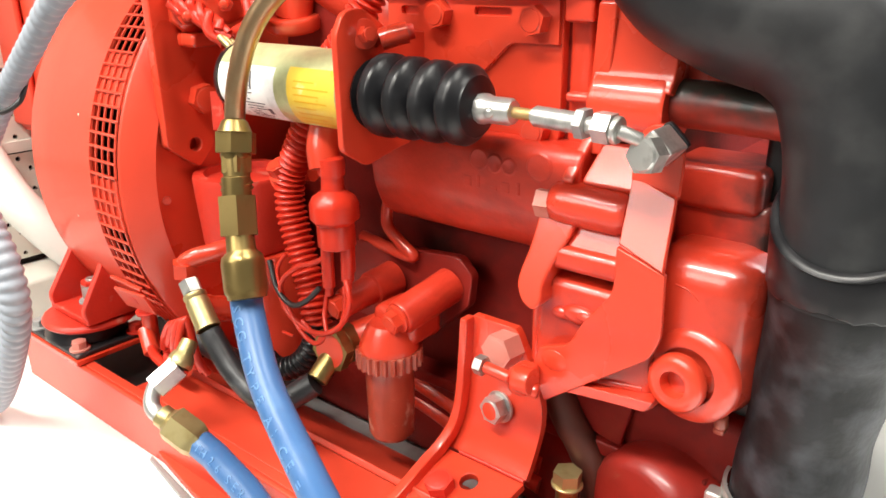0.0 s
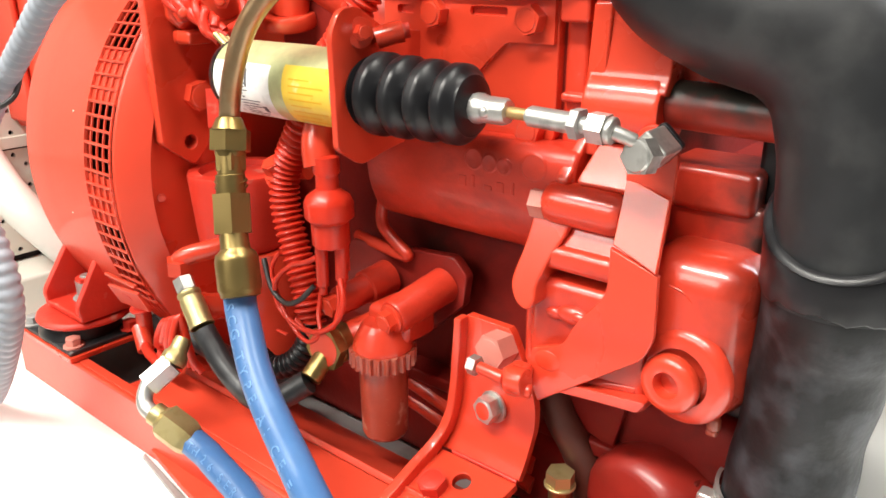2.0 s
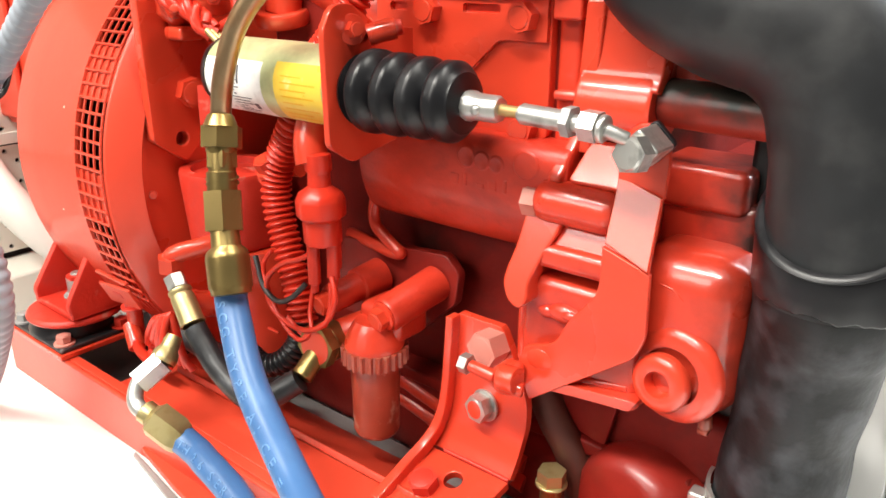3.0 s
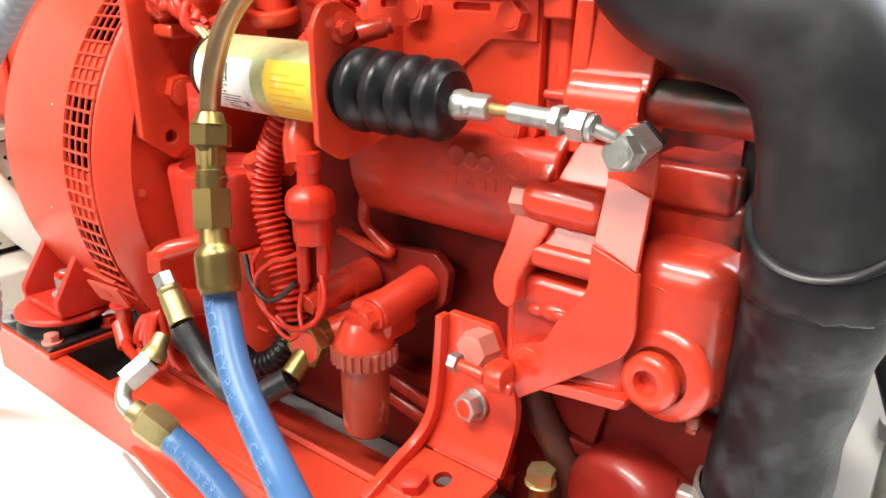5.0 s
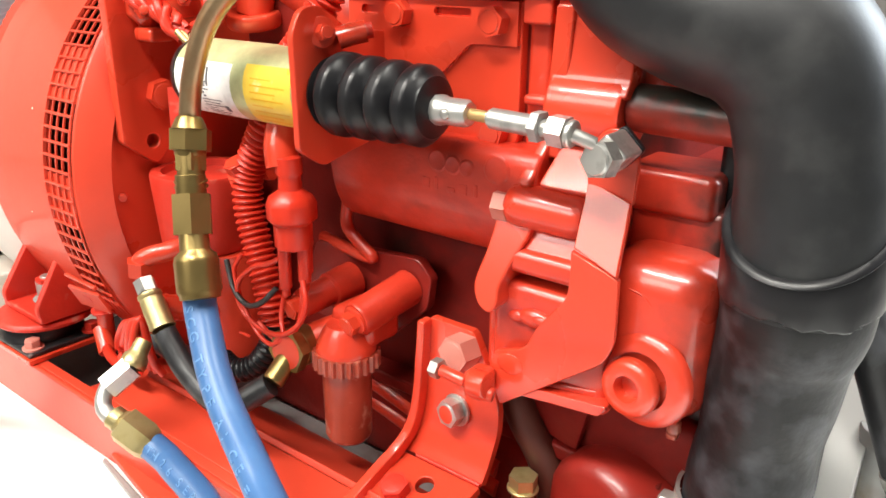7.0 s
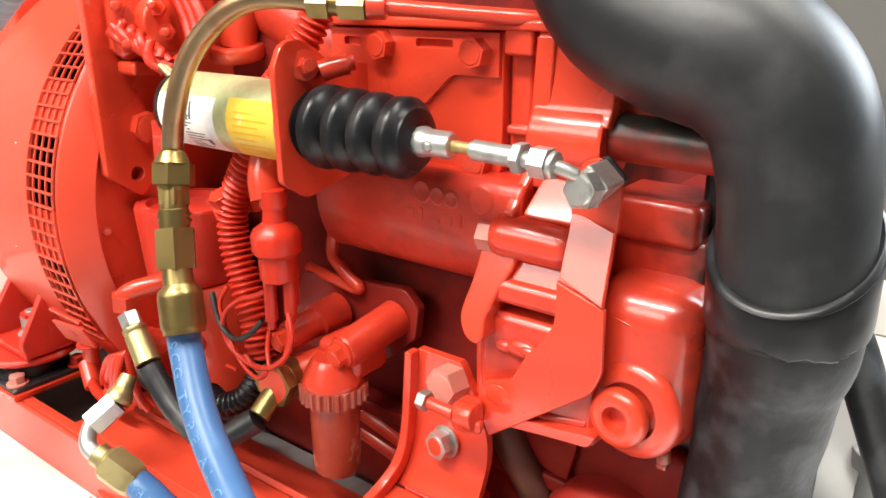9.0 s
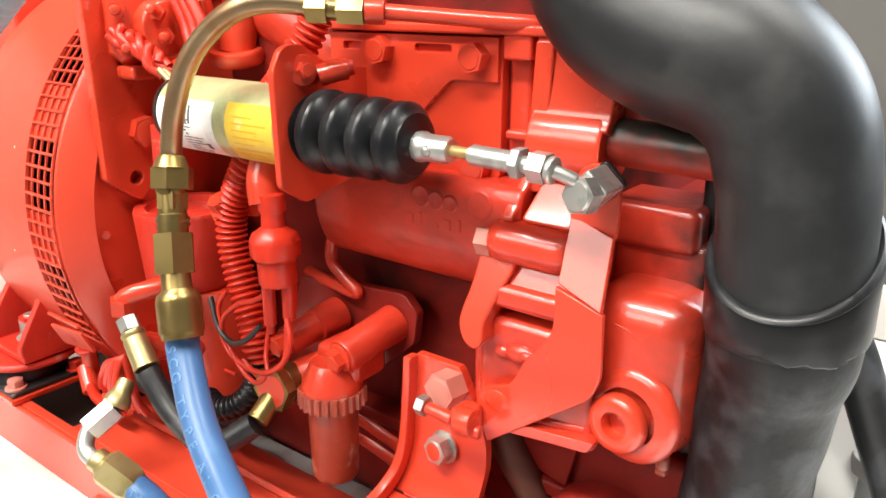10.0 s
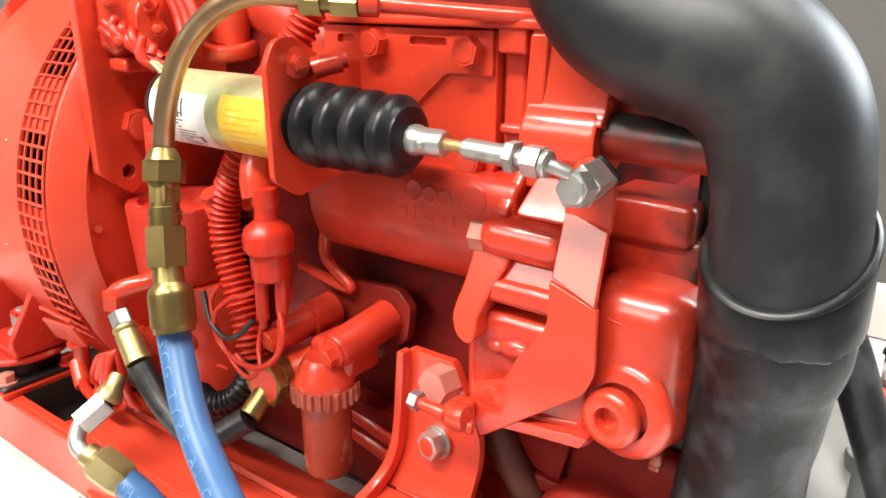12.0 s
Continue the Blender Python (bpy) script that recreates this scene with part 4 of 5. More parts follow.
part("elbow", join(sweep([(-0.4560, 0.2860, 0.1500), (-0.4600, 0.2870, 0.1570), (-0.4540, 0.2900, 0.1630), (-0.4430, 0.302, 0.1670), (-0.432, 0.322, 0.1700)], 0.0068, 18), hexagon((-0.4590, 0.2865, 0.1500), (0.1, 0, 1), 0.0165, 0.0110)), red, line, "red painted elbow union")

# ---- canister ----
can = thing("oil_filter", (-0.455, 0.355, 0.05), "red oil filter canister on the engine side", "oil filter")
part("upper_can", lathe([(0, 0), (0, 0.0280), (0.010, 0.0350), (0.045, 0.0375), (0.060, 0.0385), (0.063, 0.0375), (0.063, 0.0300), (0.058, 0.0290), (0.058, 0)], (-0.4690, 0.352, 0.1490), (0, 0, 1), 48), red_worn, can, "red can with a rolled rim")
part("lower_can", lathe([(0, 0), (0, 0.0300), (0.005, 0.0330), (0.088, 0.0330), (0.090, 0)], (-0.4600, 0.362, 0.0640), (0, 0, 1), 48), red, can)
part("spout", sweep([(-0.420, 0.345, 0.212), (-0.405, 0.348, 0.222), (-0.390, 0.352, 0.224)], 0.0075, 16), red, can)
bolt(can, (-0.4020, 0.335, 0.2230), (0, -0.5, 0.8), 0.013, 0.008, red, 0.009)
single("pipe_stub", join(rod((-0.462, 0.300, 0.118), (-0.448, 0.345, 0.108), 0.010), hexagon((-0.463, 0.299, 0.118), (0.2, 1, -0.1), 0.018, 0.008)), red, "red pipe union low on the engine side", "pipe")

# ---- oil pressure sender ----
snd = thing("pressure_sender", (-0.340, 0.325, 0.18), "red painted pressure sender with wire terminals", "sensor")
part("elbow", sweep([(-0.352, 0.345, 0.268), (-0.352, 0.333, 0.262), (-0.350, 0.327, 0.250), (-0.3465, 0.325, 0.238)], 0.0105, 18), red, snd)
part("body", lathe([(0.0, 0), (0, 0.0110), (0.001, 0.0122), (0.016, 0.0122), (0.018, 0.0150), (0.0195, 0.0158), (0.029, 0.0158), (0.034, 0.0135), (0.038, 0.0075), (0.046, 0.0070), (0.048, 0.0085), (0.058, 0.0085), (0.060, 0)], (-0.3405, 0.325, 0.1870), (-0.02, 0, 1), 8), red_plastic, snd)
for dx, dy, L in ((-0.0065, -0.003, 0.030), (0.0065, 0.002, 0.024), (0.003, 0.007, 0.02)):
    part("terminal", join(rod((-0.3405 + dx, 0.325 + dy, 0.1880), (-0.3410 + dx, 0.325 + dy, 0.1880 - L), 0.0042), rod((-0.3410 + dx, 0.325 + dy, 0.1895 - L), (-0.3413 + dx, 0.325 + dy, 0.1820 - L), 0.0028)), red_plastic, snd)

# ---- harness conduits ----
harness = thing("harness_conduit", (-0.385, 0.335, 0.13), "red oversprayed corrugated wiring conduit", "conduit")
part("conduit", corrugated([(-0.372, 0.350, 0.285), (-0.380, 0.341, 0.258), (-0.3965, 0.338, 0.225), (-0.3975, 0.336, 0.200), (-0.388, 0.334, 0.172), (-0.376, 0.331, 0.145), (-0.369, 0.328, 0.122)], 0.0108, 0.0046, 0.0027), red_plastic, harness)
part("conduit_tail", corrugated([(-0.368, 0.326, 0.1245), (-0.3685, 0.322, 0.108), (-0.378, 0.316, 0.0935), (-0.3930, 0.310, 0.0870), (-0.412, 0.312, 0.0890)], 0.0088, 0.0046, 0.0018), rubber, harness, "black corrugated tail")
upper_con = single("upper_conduit", corrugated([(-0.3520, 0.336, 0.300), (-0.3430, 0.338, 0.308), (-0.3330, 0.341, 0.322), (-0.3230, 0.346, 0.338), (-0.312, 0.352, 0.365), (-0.30, 0.36, 0.40)], 0.0100, 0.0042, 0.0024), red_plastic,
                   "red oversprayed corrugated conduit rising above the solenoid", "conduit")
wires = thing("wire_loop", (-0.36, 0.31, 0.13), "thin red and black wires looping from the sender", "wire")
part("wire", sweep([(-0.3505, 0.323, 0.155), (-0.3470, 0.316, 0.140), (-0.3400, 0.310, 0.1300), (-0.3500, 0.308, 0.1220), (-0.3680, 0.310, 0.1280), (-0.3860, 0.314, 0.1450), (-0.3950, 0.318, 0.1600), (-0.3900, 0.322, 0.1720)], 0.0016, 10), red_plastic, wires)
part("wire", sweep([(-0.3370, 0.326, 0.160), (-0.3320, 0.320, 0.145), (-0.3340, 0.314, 0.132), (-0.3450, 0.310, 0.1250), (-0.3640, 0.311, 0.1330)], 0.0016, 10), red_plastic, wires)
part("wire", sweep([(-0.3520, 0.318, 0.158), (-0.3600, 0.312, 0.148), (-0.3740, 0.311, 0.1420), (-0.3900, 0.313, 0.1480), (-0.4030, 0.318, 0.1650)], 0.0019, 10), wire_black, wires, "black wire")
part("wire", sweep([(-0.3500, 0.3200, 0.1780), (-0.3590, 0.3180, 0.1730), (-0.3720, 0.3160, 0.1680), (-0.3870, 0.3140, 0.1530), (-0.3820, 0.3120, 0.1360), (-0.3600, 0.3100, 0.1290), (-0.3390, 0.3090, 0.1320), (-0.3230, 0.3100, 0.1440), (-0.3180, 0.3120, 0.1590), (-0.3240, 0.3160, 0.1710)], 0.0019, 10), red_plastic, wires)
part("tie_tail", box(-0.402, -0.390, 0.322, 0.324, 0.108, 0.1095, 0.0003), red_plastic, wires)

tangle = thing("earth_lead", (-0.47, 0.285, 0.09), "red painted earth wires twisted round a bolt", "wire")
for k in range(4):
    part("wire", sweep([(-0.505 + 0.014 * k, 0.286, 0.078 + 0.006 * (k % 2)), (-0.490 + 0.011 * k, 0.280 - 0.003 * k, 0.094), (-0.470 + 0.006 * k, 0.277, 0.112 + 0.003 * k), (-0.458 + 0.003 * k, 0.281, 0.098 - 0.003 * k), (-0.468 + 0.008 * k, 0.285, 0.076)], 0.0030, 10), red_plastic, tangle)
part("lug", join(rod((-0.520, 0.300, 0.060), (-0.506, 0.292, 0.0780), 0.0062), rod((-0.509, 0.290, 0.068), (-0.488, 0.284, 0.060), 0.004)), red_plastic, tangle)
bolt(tangle, (-0.5590, 0.3060, 0.0860), (0.05, -0.1, 1), 0.0135, 0.007, red_worn, 0.0100)
part("bolt_shank", join(rod((-0.559, 0.306, 0.05), (-0.559, 0.306, 0.088), 0.0065), rod((-0.562, 0.303, 0.070), (-0.545, 0.297, 0.055), 0.007)), red, tangle)
part("wire", sweep([(-0.549, 0.298, 0.060), (-0.530, 0.292, 0.058), (-0.500, 0.287, 0.060), (-0.478, 0.284, 0.066)], 0.0042, 12), red_plastic, tangle)
single("black_cable", sweep([(-0.575, 0.335, 0.07), (-0.53, 0.320, 0.075), (-0.49, 0.318, 0.070), (-0.44, 0.325, 0.062), (-0.40, 0.34, 0.060)], 0.009, 16), rubber_hose, "black cable behind the mount", "cable")

# ---- blue fuel hoses ----
hose1_path = [(-0.3560, 0.2640, 0.1800), (-0.3541, 0.2620, 0.1649), (-0.3442, 0.2570, 0.1510), (-0.3299, 0.2500, 0.1361), (-0.3142, 0.2440, 0.1239), (-0.2958, 0.2380, 0.1139), (-0.2756, 0.2310, 0.1063), (-0.2514, 0.2220, 0.0990), (-0.20, 0.200, 0.094), (-0.14, 0.175, 0.098)]
supply = thing("fuel_supply_hose", (-0.35, 0.26, 0.15), "blue fuel hose with brass fittings and copper pipe", "hose")
part("hose", sweep(hose1_path, 0.0098, 28), blue_hose, supply)


def fitting_axis(points):
    return [Vector(p) for p in points]


FA = fitting_axis([(-0.3790, 0.2845, 0.2660), (-0.3765, 0.2810, 0.2520), (-0.3730, 0.2770, 0.2345), (-0.3690, 0.2730, 0.2170), (-0.3640, 0.2690, 0.2020), (-0.3570, 0.2645, 0.1840), (-0.3530, 0.2620, 0.1705)])
part("ferrule", lathe([(0, 0), (0, 0.0078), (0.001, 0.0085), (0.012, 0.0088), (0.015, 0.0122), (0.019, 0.0131), (0.036, 0.0131), (0.038, 0.0120), (0.0405, 0.0118), (0.0412, 0.0088)], FA[4] + Vector((0, 0, 0.006)), FA[6] - FA[4], 12), brass, supply, "long brass ferrule")
part("union_nut", hexagon(FA[3] + (FA[2] - FA[3]) * 0.55, FA[4] - FA[2], 0.0212, 0.0235, 0.0012, 10), brass, supply)
part("thread", join(rod(FA[1], FA[4], 0.0080), rod(FA[2] + Vector((0, 0, 0.004)), FA[3], 0.0088), rod(FA[2] + Vector((0, 0, 0.0010)), FA[2] - Vector((0, 0, 0.0012)), 0.0098), rod(FA[2] + Vector((0, 0, -0.0026)), FA[2] - Vector((0, 0, 0.0046)), 0.0098)), brass, supply)
part("middle_hex", hexagon(FA[1] - Vector((0, 0, 0.0025)), FA[2] - FA[1], 0.0172, 0.0100, 0.0008, 4), brass, supply)
part("collar", rod(FA[1] + Vector((-0.0004, 0.0005, 0.0030)), FA[1] + Vector((0.0002, -0.0003, -0.0035)), 0.0092), brass, supply)
part("compression_nut", join(hexagon(FA[0] + Vector((0, 0, -0.0030)), FA[1] - FA[0], 0.0215, 0.0125, 0.001, 20), lathe([(0, 0.0068), (0.001, 0.0078), (0.0075, 0.0105), (0.008, 0)], FA[0] + Vector((0, 0, 0.0045)), FA[1] - FA[0], 24)), brass, supply)
part("copper_pipe", sweep([(-0.3795, 0.2850, 0.2620), (-0.3790, 0.2850, 0.2730), (-0.3722, 0.2850, 0.2955), (-0.3640, 0.2895, 0.3200), (-0.3500, 0.2950, 0.3385), (-0.3285, 0.3000, 0.3520), (-0.3129, 0.3100, 0.3560), (-0.2960, 0.3200, 0.3545), (-0.2860, 0.3260, 0.3522)], 0.0062, 24), copper, supply, "aged copper pipe")
part("pipe_nut", join(hexagon((-0.2960, 0.3205, 0.3530), (0.85, 0.5, -0.03), 0.0150, 0.0110), hexagon((-0.2820, 0.3290, 0.3520), (0.85, 0.5, -0.03), 0.0140, 0.0140), rod((-0.290, 0.324, 0.3525), (-0.281, 0.3295, 0.352), 0.006)), brass, supply)
part("feed_pipe", join(sweep([(-0.2720, 0.3350, 0.3514), (-0.2614, 0.342, 0.3510), (-0.2323, 0.357, 0.3486), (-0.197, 0.375, 0.3459), (-0.15, 0.395, 0.343)], 0.0042, 18), rod((-0.2700, 0.3362, 0.3514), (-0.2610, 0.3420, 0.3511), 0.0068)), red, supply, "red painted feed pipe")

ret = thing("fuel_return_hose", (-0.44, 0.25, 0.05), "blue fuel hose with brass elbow lying over the rail", "hose")
RETURN_PATH = [(-0.4055, 0.2457, 0.0560), (-0.3980, 0.2470, 0.0528), (-0.3860, 0.2470, 0.0505), (-0.3740, 0.2450, 0.0495), (-0.3450, 0.2420, 0.0440), (-0.3200, 0.2360, 0.0375), (-0.28, 0.222, 0.028), (-0.22, 0.205, 0.018)]
FER = Vector((0.0255, 0.0081, -0.0141)).normalized()
part("hose", sweep(RETURN_PATH, 0.0096, 28), blue_hose, ret)
part("ferrule", lathe([(0, 0), (0, 0.0085), (0.0015, 0.0095), (0.004, 0.0128), (0.022, 0.0128), (0.027, 0.0112), (0.028, 0.0092)], Vector((-0.4277, 0.2386, 0.0682)) + FER * 0.002, FER, 6), brass_bright, ret)
part("ferrule_collar", rod(Vector((-0.4277, 0.2386, 0.0682)) - FER * 0.005, Vector((-0.4277, 0.2386, 0.0682)) + FER * 0.003, 0.0080, segs=8), brass_bright, ret)
part("elbow", sweep([(-0.4295, 0.2380, 0.0690), (-0.4340, 0.2370, 0.0692), (-0.4395, 0.2366, 0.0722), (-0.4430, 0.2385, 0.0770), (-0.4450, 0.2431, 0.0833), (-0.4440, 0.2470, 0.0860)], 0.0056, 20), zinc, ret, "bent steel elbow")
part("elbow_nut", hexagon((-0.4449, 0.2434, 0.0835), (0.0051, 0.0176, 0.0113), 0.0166, 0.0205, 0.0015, 25), zinc, ret)
part("adapter", join(lathe([(0, 0.0085), (0.003, 0.0094), (0.008, 0.0085), (0.011, 0.0065), (0.020, 0.0058)], (-0.4403, 0.2598, 0.0940), (-0.15, 0.62, 0.62), 8), rod((-0.4420, 0.2665, 0.1005), (-0.4445, 0.2720, 0.1060), 0.0058)), brass_bright, ret)


def lettering(text, path, r, size, spread, start, side, parent, mat):
    """Raised print along a hose, letter by letter, on the side that faces `side`."""
    pts = resample(smooth_path(path, 20), 0.0005)
    bms = []
    s = start
    for ch in text:
        if ch != " ":
            i = min(int(s / 0.0005), len(pts) - 3)
            p, tan = pts[i], (pts[i + 2] - pts[i]).normalized()
            n = (Vector(side) - tan * Vector(side).dot(tan)).normalized()
            b = n.cross(tan)
            cu = bpy.data.curves.new("letter", "FONT")
            cu.body, cu.size, cu.extrude, cu.align_x, cu.resolution_u = ch, size, 0.0003, "CENTER", 3
            ob = bpy.data.objects.new("letter", cu)
            me = bpy.data.meshes.new_from_object(ob)
            m = Matrix((( tan.x, b.x, n.x, 0), (tan.y, b.y, n.y, 0), (tan.z, b.z, n.z, 0), (0, 0, 0, 1)))
            bm = bmesh.new()
            bm.from_mesh(me)
            for v in bm.verts:
                c = v.co.copy()
                y = c.y - size * 0.35
                drop = r - math.sqrt(max(r * r - y * y, 0))
                v.co = p + tan * c.x + b * y + n * (r + 0.0001 + c.z - drop)
            bms.append(bm)
            bpy.data.objects.remove(ob)
            bpy.data.curves.remove(cu)
            bpy.data.meshes.remove(me)
        s += spread * (0.55 if ch == " " else 1)
    return part("lettering", join(*bms), mat, parent, "raised lettering")


lettering("SCG TYPE A1 CE =", hose1_path, 0.0098, 0.0092, 0.0092, 0.018, (0.20, -0.91, 0.34), supply, blue_mark)
lettering("TH 26 SERI", RETURN_PATH, 0.0096, 0.0082, 0.0078, 0.010, (0.55, -0.70, 0.45), ret, blue_mark)

# ---- front engine bracket ----
fb = thing("engine_bracket", (-0.235, 0.34, 0.045), "bent red steel engine support bracket with bolts", "bracket")
def bent_sheet(profile, thick):
    """A sheet that follows a side profile of (y, z, x0, x1), thickened away from the viewer's side."""
    pts = smooth_path([(y, z, 0) for y, z, _, _ in profile], 8)
    xs = smooth_path([(a, b, 0) for _, _, a, b in profile], 8)
    bm = bmesh.new()
    rows = []
    for i, p in enumerate(pts):
        d = (pts[min(i + 1, len(pts) - 1)] - pts[max(i - 1, 0)]).normalized()
        n = Vector((-d.y, d.x))
        n = n if n.x > 0 else -n
        x0, x1 = xs[i].x, xs[i].y
        b = (p.x + n.x * thick, p.y + n.y * thick)
        rows.append([bm.verts.new(q) for q in ((x0, p.x, p.y), (x1, p.x, p.y), (x1, *b), (x0, *b))])
    for a, b in zip(rows, rows[1:]):
        for k in range(4):
            bm.faces.new((a[k], a[(k + 1) % 4], b[(k + 1) % 4], b[k]))
    bm.faces.new(rows[0])
    bm.faces.new(list(reversed(rows[-1])))
    bmesh.ops.recalc_face_normals(bm, faces=bm.faces)
    return soften(bm, 0.0012, 2, 50)


part("upright", bent_sheet([(0.3560, 0.1525, -0.2545, -0.2230), (0.3560, 0.1480, -0.2550, -0.2195), (0.3560, 0.1300, -0.2560, -0.2110), (0.3560, 0.1100, -0.2570, -0.2035), (0.3560, 0.0930, -0.2580, -0.2025),
                            (0.3545, 0.0800, -0.2600, -0.2040), (0.3505, 0.0680, -0.2630, -0.2050), (0.3450, 0.0580, -0.2660, -0.2055)], 0.006), red, fb)
out = Vector((0, -0.95, -0.30)).normalized()
part("lower_leaf", plate(rounded([(0.0, -0.2680), (0.0, -0.2055), (0.016, -0.2075), (0.040, -0.2200), (0.075, -0.2450), (0.075, -0.2680), (0.030, -0.2680)], [0, 0, 0.010, 0.012, 0.006, 0.006, 0.020]), (0, 0.3452, 0.0520), out, (1, 0, 0), 0.006, 0.001,
                        holes=[(0.0150, -0.2370, 0.0060)]), red, fb)
part("weld_line", sweep([(-0.2560, 0.3443, 0.0584), (-0.2350, 0.3443, 0.0586), (-0.2060, 0.3443, 0.0584)], 0.0014, 8, 6), red_worn, fb, "thin paint ridge along the bend")
part("side_rib", bent_sheet([(0.3480, 0.1520, -0.2590, -0.2535), (0.3480, 0.1300, -0.2605, -0.2547), (0.3480, 0.1050, -0.2625, -0.2565), (0.3470, 0.0880, -0.2645, -0.2582), (0.3430, 0.0750, -0.2670, -0.2602),
                             (0.3350, 0.0655, -0.2700, -0.2630), (0.3240, 0.0595, -0.2720, -0.2650), (0.3100, 0.0548, -0.2720, -0.2650), (0.2900, 0.0480, -0.2720, -0.2650)], 0.0090), red, fb, "thick folded edge")
bolt(fb, (-0.2260, 0.3560, 0.1400), (-0.10, -1, 0.05), 0.0195, 0.0140, pink_worn_glare, 0.0, label="worn hex bolt head with glare painted in as pale pink")
bolt(fb, (-0.2325, 0.3560, 0.0960), (-0.15, -1, 0.05), 0.0155, 0.0080, zinc, 0.0105, label="zinc hex bolt with red paint left on its face")
daub(fb, Vector((-0.2325, 0.3560, 0.0960)) + Vector((-0.15, -1, 0.05)).normalized() * 0.0105, (-0.15, -1, 0.05), 0.0058)
bolt(fb, (-0.2500, 0.3180, 0.0465), (0, -0.30, 0.95), 0.0165, 0.009, red_worn, 0.0110)

# ---- low front parts ----
single("suction_hose", sweep([(-0.212, 0.385, 0.112), (-0.200, 0.382, 0.090), (-0.186, 0.382, 0.070), (-0.178, 0.385, 0.045), (-0.18, 0.39, 0.0135)], 0.0105, 20), brown_hose, "dark brown stained rubber hose below the pump", "hose")
starter = thing("starter_motor", (-0.12, 0.40, 0.05), "dark red round starter housing low on the engine", "starter motor")
part("barrel", lathe([(0, 0), (0, 0.030), (0.003, 0.0355), (0.010, 0.0390), (0.018, 0.0400), (0.08, 0.0400), (0.08, 0)], (-0.143, 0.366, 0.049), (0.25, 1, 0), 48), red_low_shade, starter)
part("end_cap", lathe([(0, 0), (0, 0.018), (0.003, 0.021), (0.010, 0.0215), (0.010, 0)], (-0.125, 0.361, 0.050), (0.25, 1, 0), 40), red_greasy_shade, starter)
part("bridge", lump(-0.20, -0.09, 0.392, 0.42, 0.072, 0.118, 0.008, 3), red_greasy_shade, starter)
part("bracket", plate([(-0.205, 0.088), (-0.165, 0.078), (-0.158, 0.112), (-0.200, 0.118)], (0, 0.392, 0), (1, 0, 0), (0, 0, 1), 0.006, 0.001), red_greasy_shade, starter)
dr = thing("drain_plug", (-0.187, 0.36, 0.05), "brass hex plug on a brass stem", "plug")
part("hex", join(hexagon((-0.1850, 0.3600, 0.0585), (0, 0, 1), 0.0155, 0.0085, 0.001, 12), rod((-0.1850, 0.36, 0.0565), (-0.1850, 0.36, 0.0590), 0.0098)), brass_bright, dr)
part("stem", rod((-0.1850, 0.36, 0.004), (-0.1850, 0.36, 0.0570), 0.0068), brass, dr)
single("drain_cock", join(rod((-0.1010, 0.366, 0.1360), (-0.1005, 0.366, 0.1290), 0.0036), lump(-0.1040, -0.0980, 0.363, 0.369, 0.1255, 0.1300, 0.0015, 2)), bowl_red, "small chipped drain cock under the pump", "valve")
for z0, x0 in ((0.052, -0.42), (0.036, -0.44)):
    single("engine_pipe", sweep([(x0, 0.398, z0 + 0.02), (-0.34, 0.392, z0 + 0.012), (-0.28, 0.39, z0), (-0.22, 0.388, z0 - 0.012)], 0.0075, 16), red, "red pipe running low along the engine", "pipe")

# ---- exhaust hose ----
exh = thing("exhaust_hose", (-0.06, 0.375, 0.02), "thick black rubber exhaust elbow in a cuffed hose", "hose")
part("elbow", sweep([(-0.172, 0.374, 0.450), (-0.163, 0.372, 0.390), (-0.1430, 0.370, 0.356), (-0.1156, 0.369, 0.3410), (-0.0865, 0.369, 0.3320), (-0.0670, 0.370, 0.3130), (-0.0585, 0.370, 0.2840), (-0.0555, 0.370, 0.250), (-0.0550, 0.371, 0.215)], lambda s, d: 0.0322 + 0.0034 * min(1, max(0, (0.78 - s) / 0.25)), 48, 14), rubber_silk, exh)
part("lower_hose", sweep([(-0.0552, 0.371, 0.2250), (-0.0553, 0.3725, 0.2170), (-0.0558, 0.3755, 0.2050), (-0.0590, 0.380, 0.186), (-0.0635, 0.386, 0.142), (-0.0650, 0.388, 0.115), (-0.0675, 0.390, 0.085), (-0.0710, 0.392, 0.0120)],
                         lambda s, d: 0.0322 - 0.0016 * min(1, d / 0.10) + 0.0005 * math.sin(d * 120) + 0.0007 * math.sin(d * 47 + 1), 48, 16), hose_scuffed, exh, "scuffed lower hose")


def slanted(bm, top, drop, slope):
    """Cut the upper end of an upright ring obliquely; the slant dies out downwards."""
    for v in bm.verts:
        fade = 1 - 0.8 * min(1, max(0, (top - v.co.z) / drop))
        v.co.z += slope * (v.co.y - 0.3706) * fade
    return bm


def uneven(bm):
    """Waves and nicks in the lower edge of the cuff."""
    for v in bm.verts:
        if v.co.z < 0.2255:
            a = math.atan2(v.co.y - 0.3706, v.co.x + 0.0556)
            v.co.z += 0.0016 * math.sin(3 * a + 0.4) + 0.0009 * math.sin(11 * a) + 0.0006 * math.sin(23 * a + 1)
    return bm


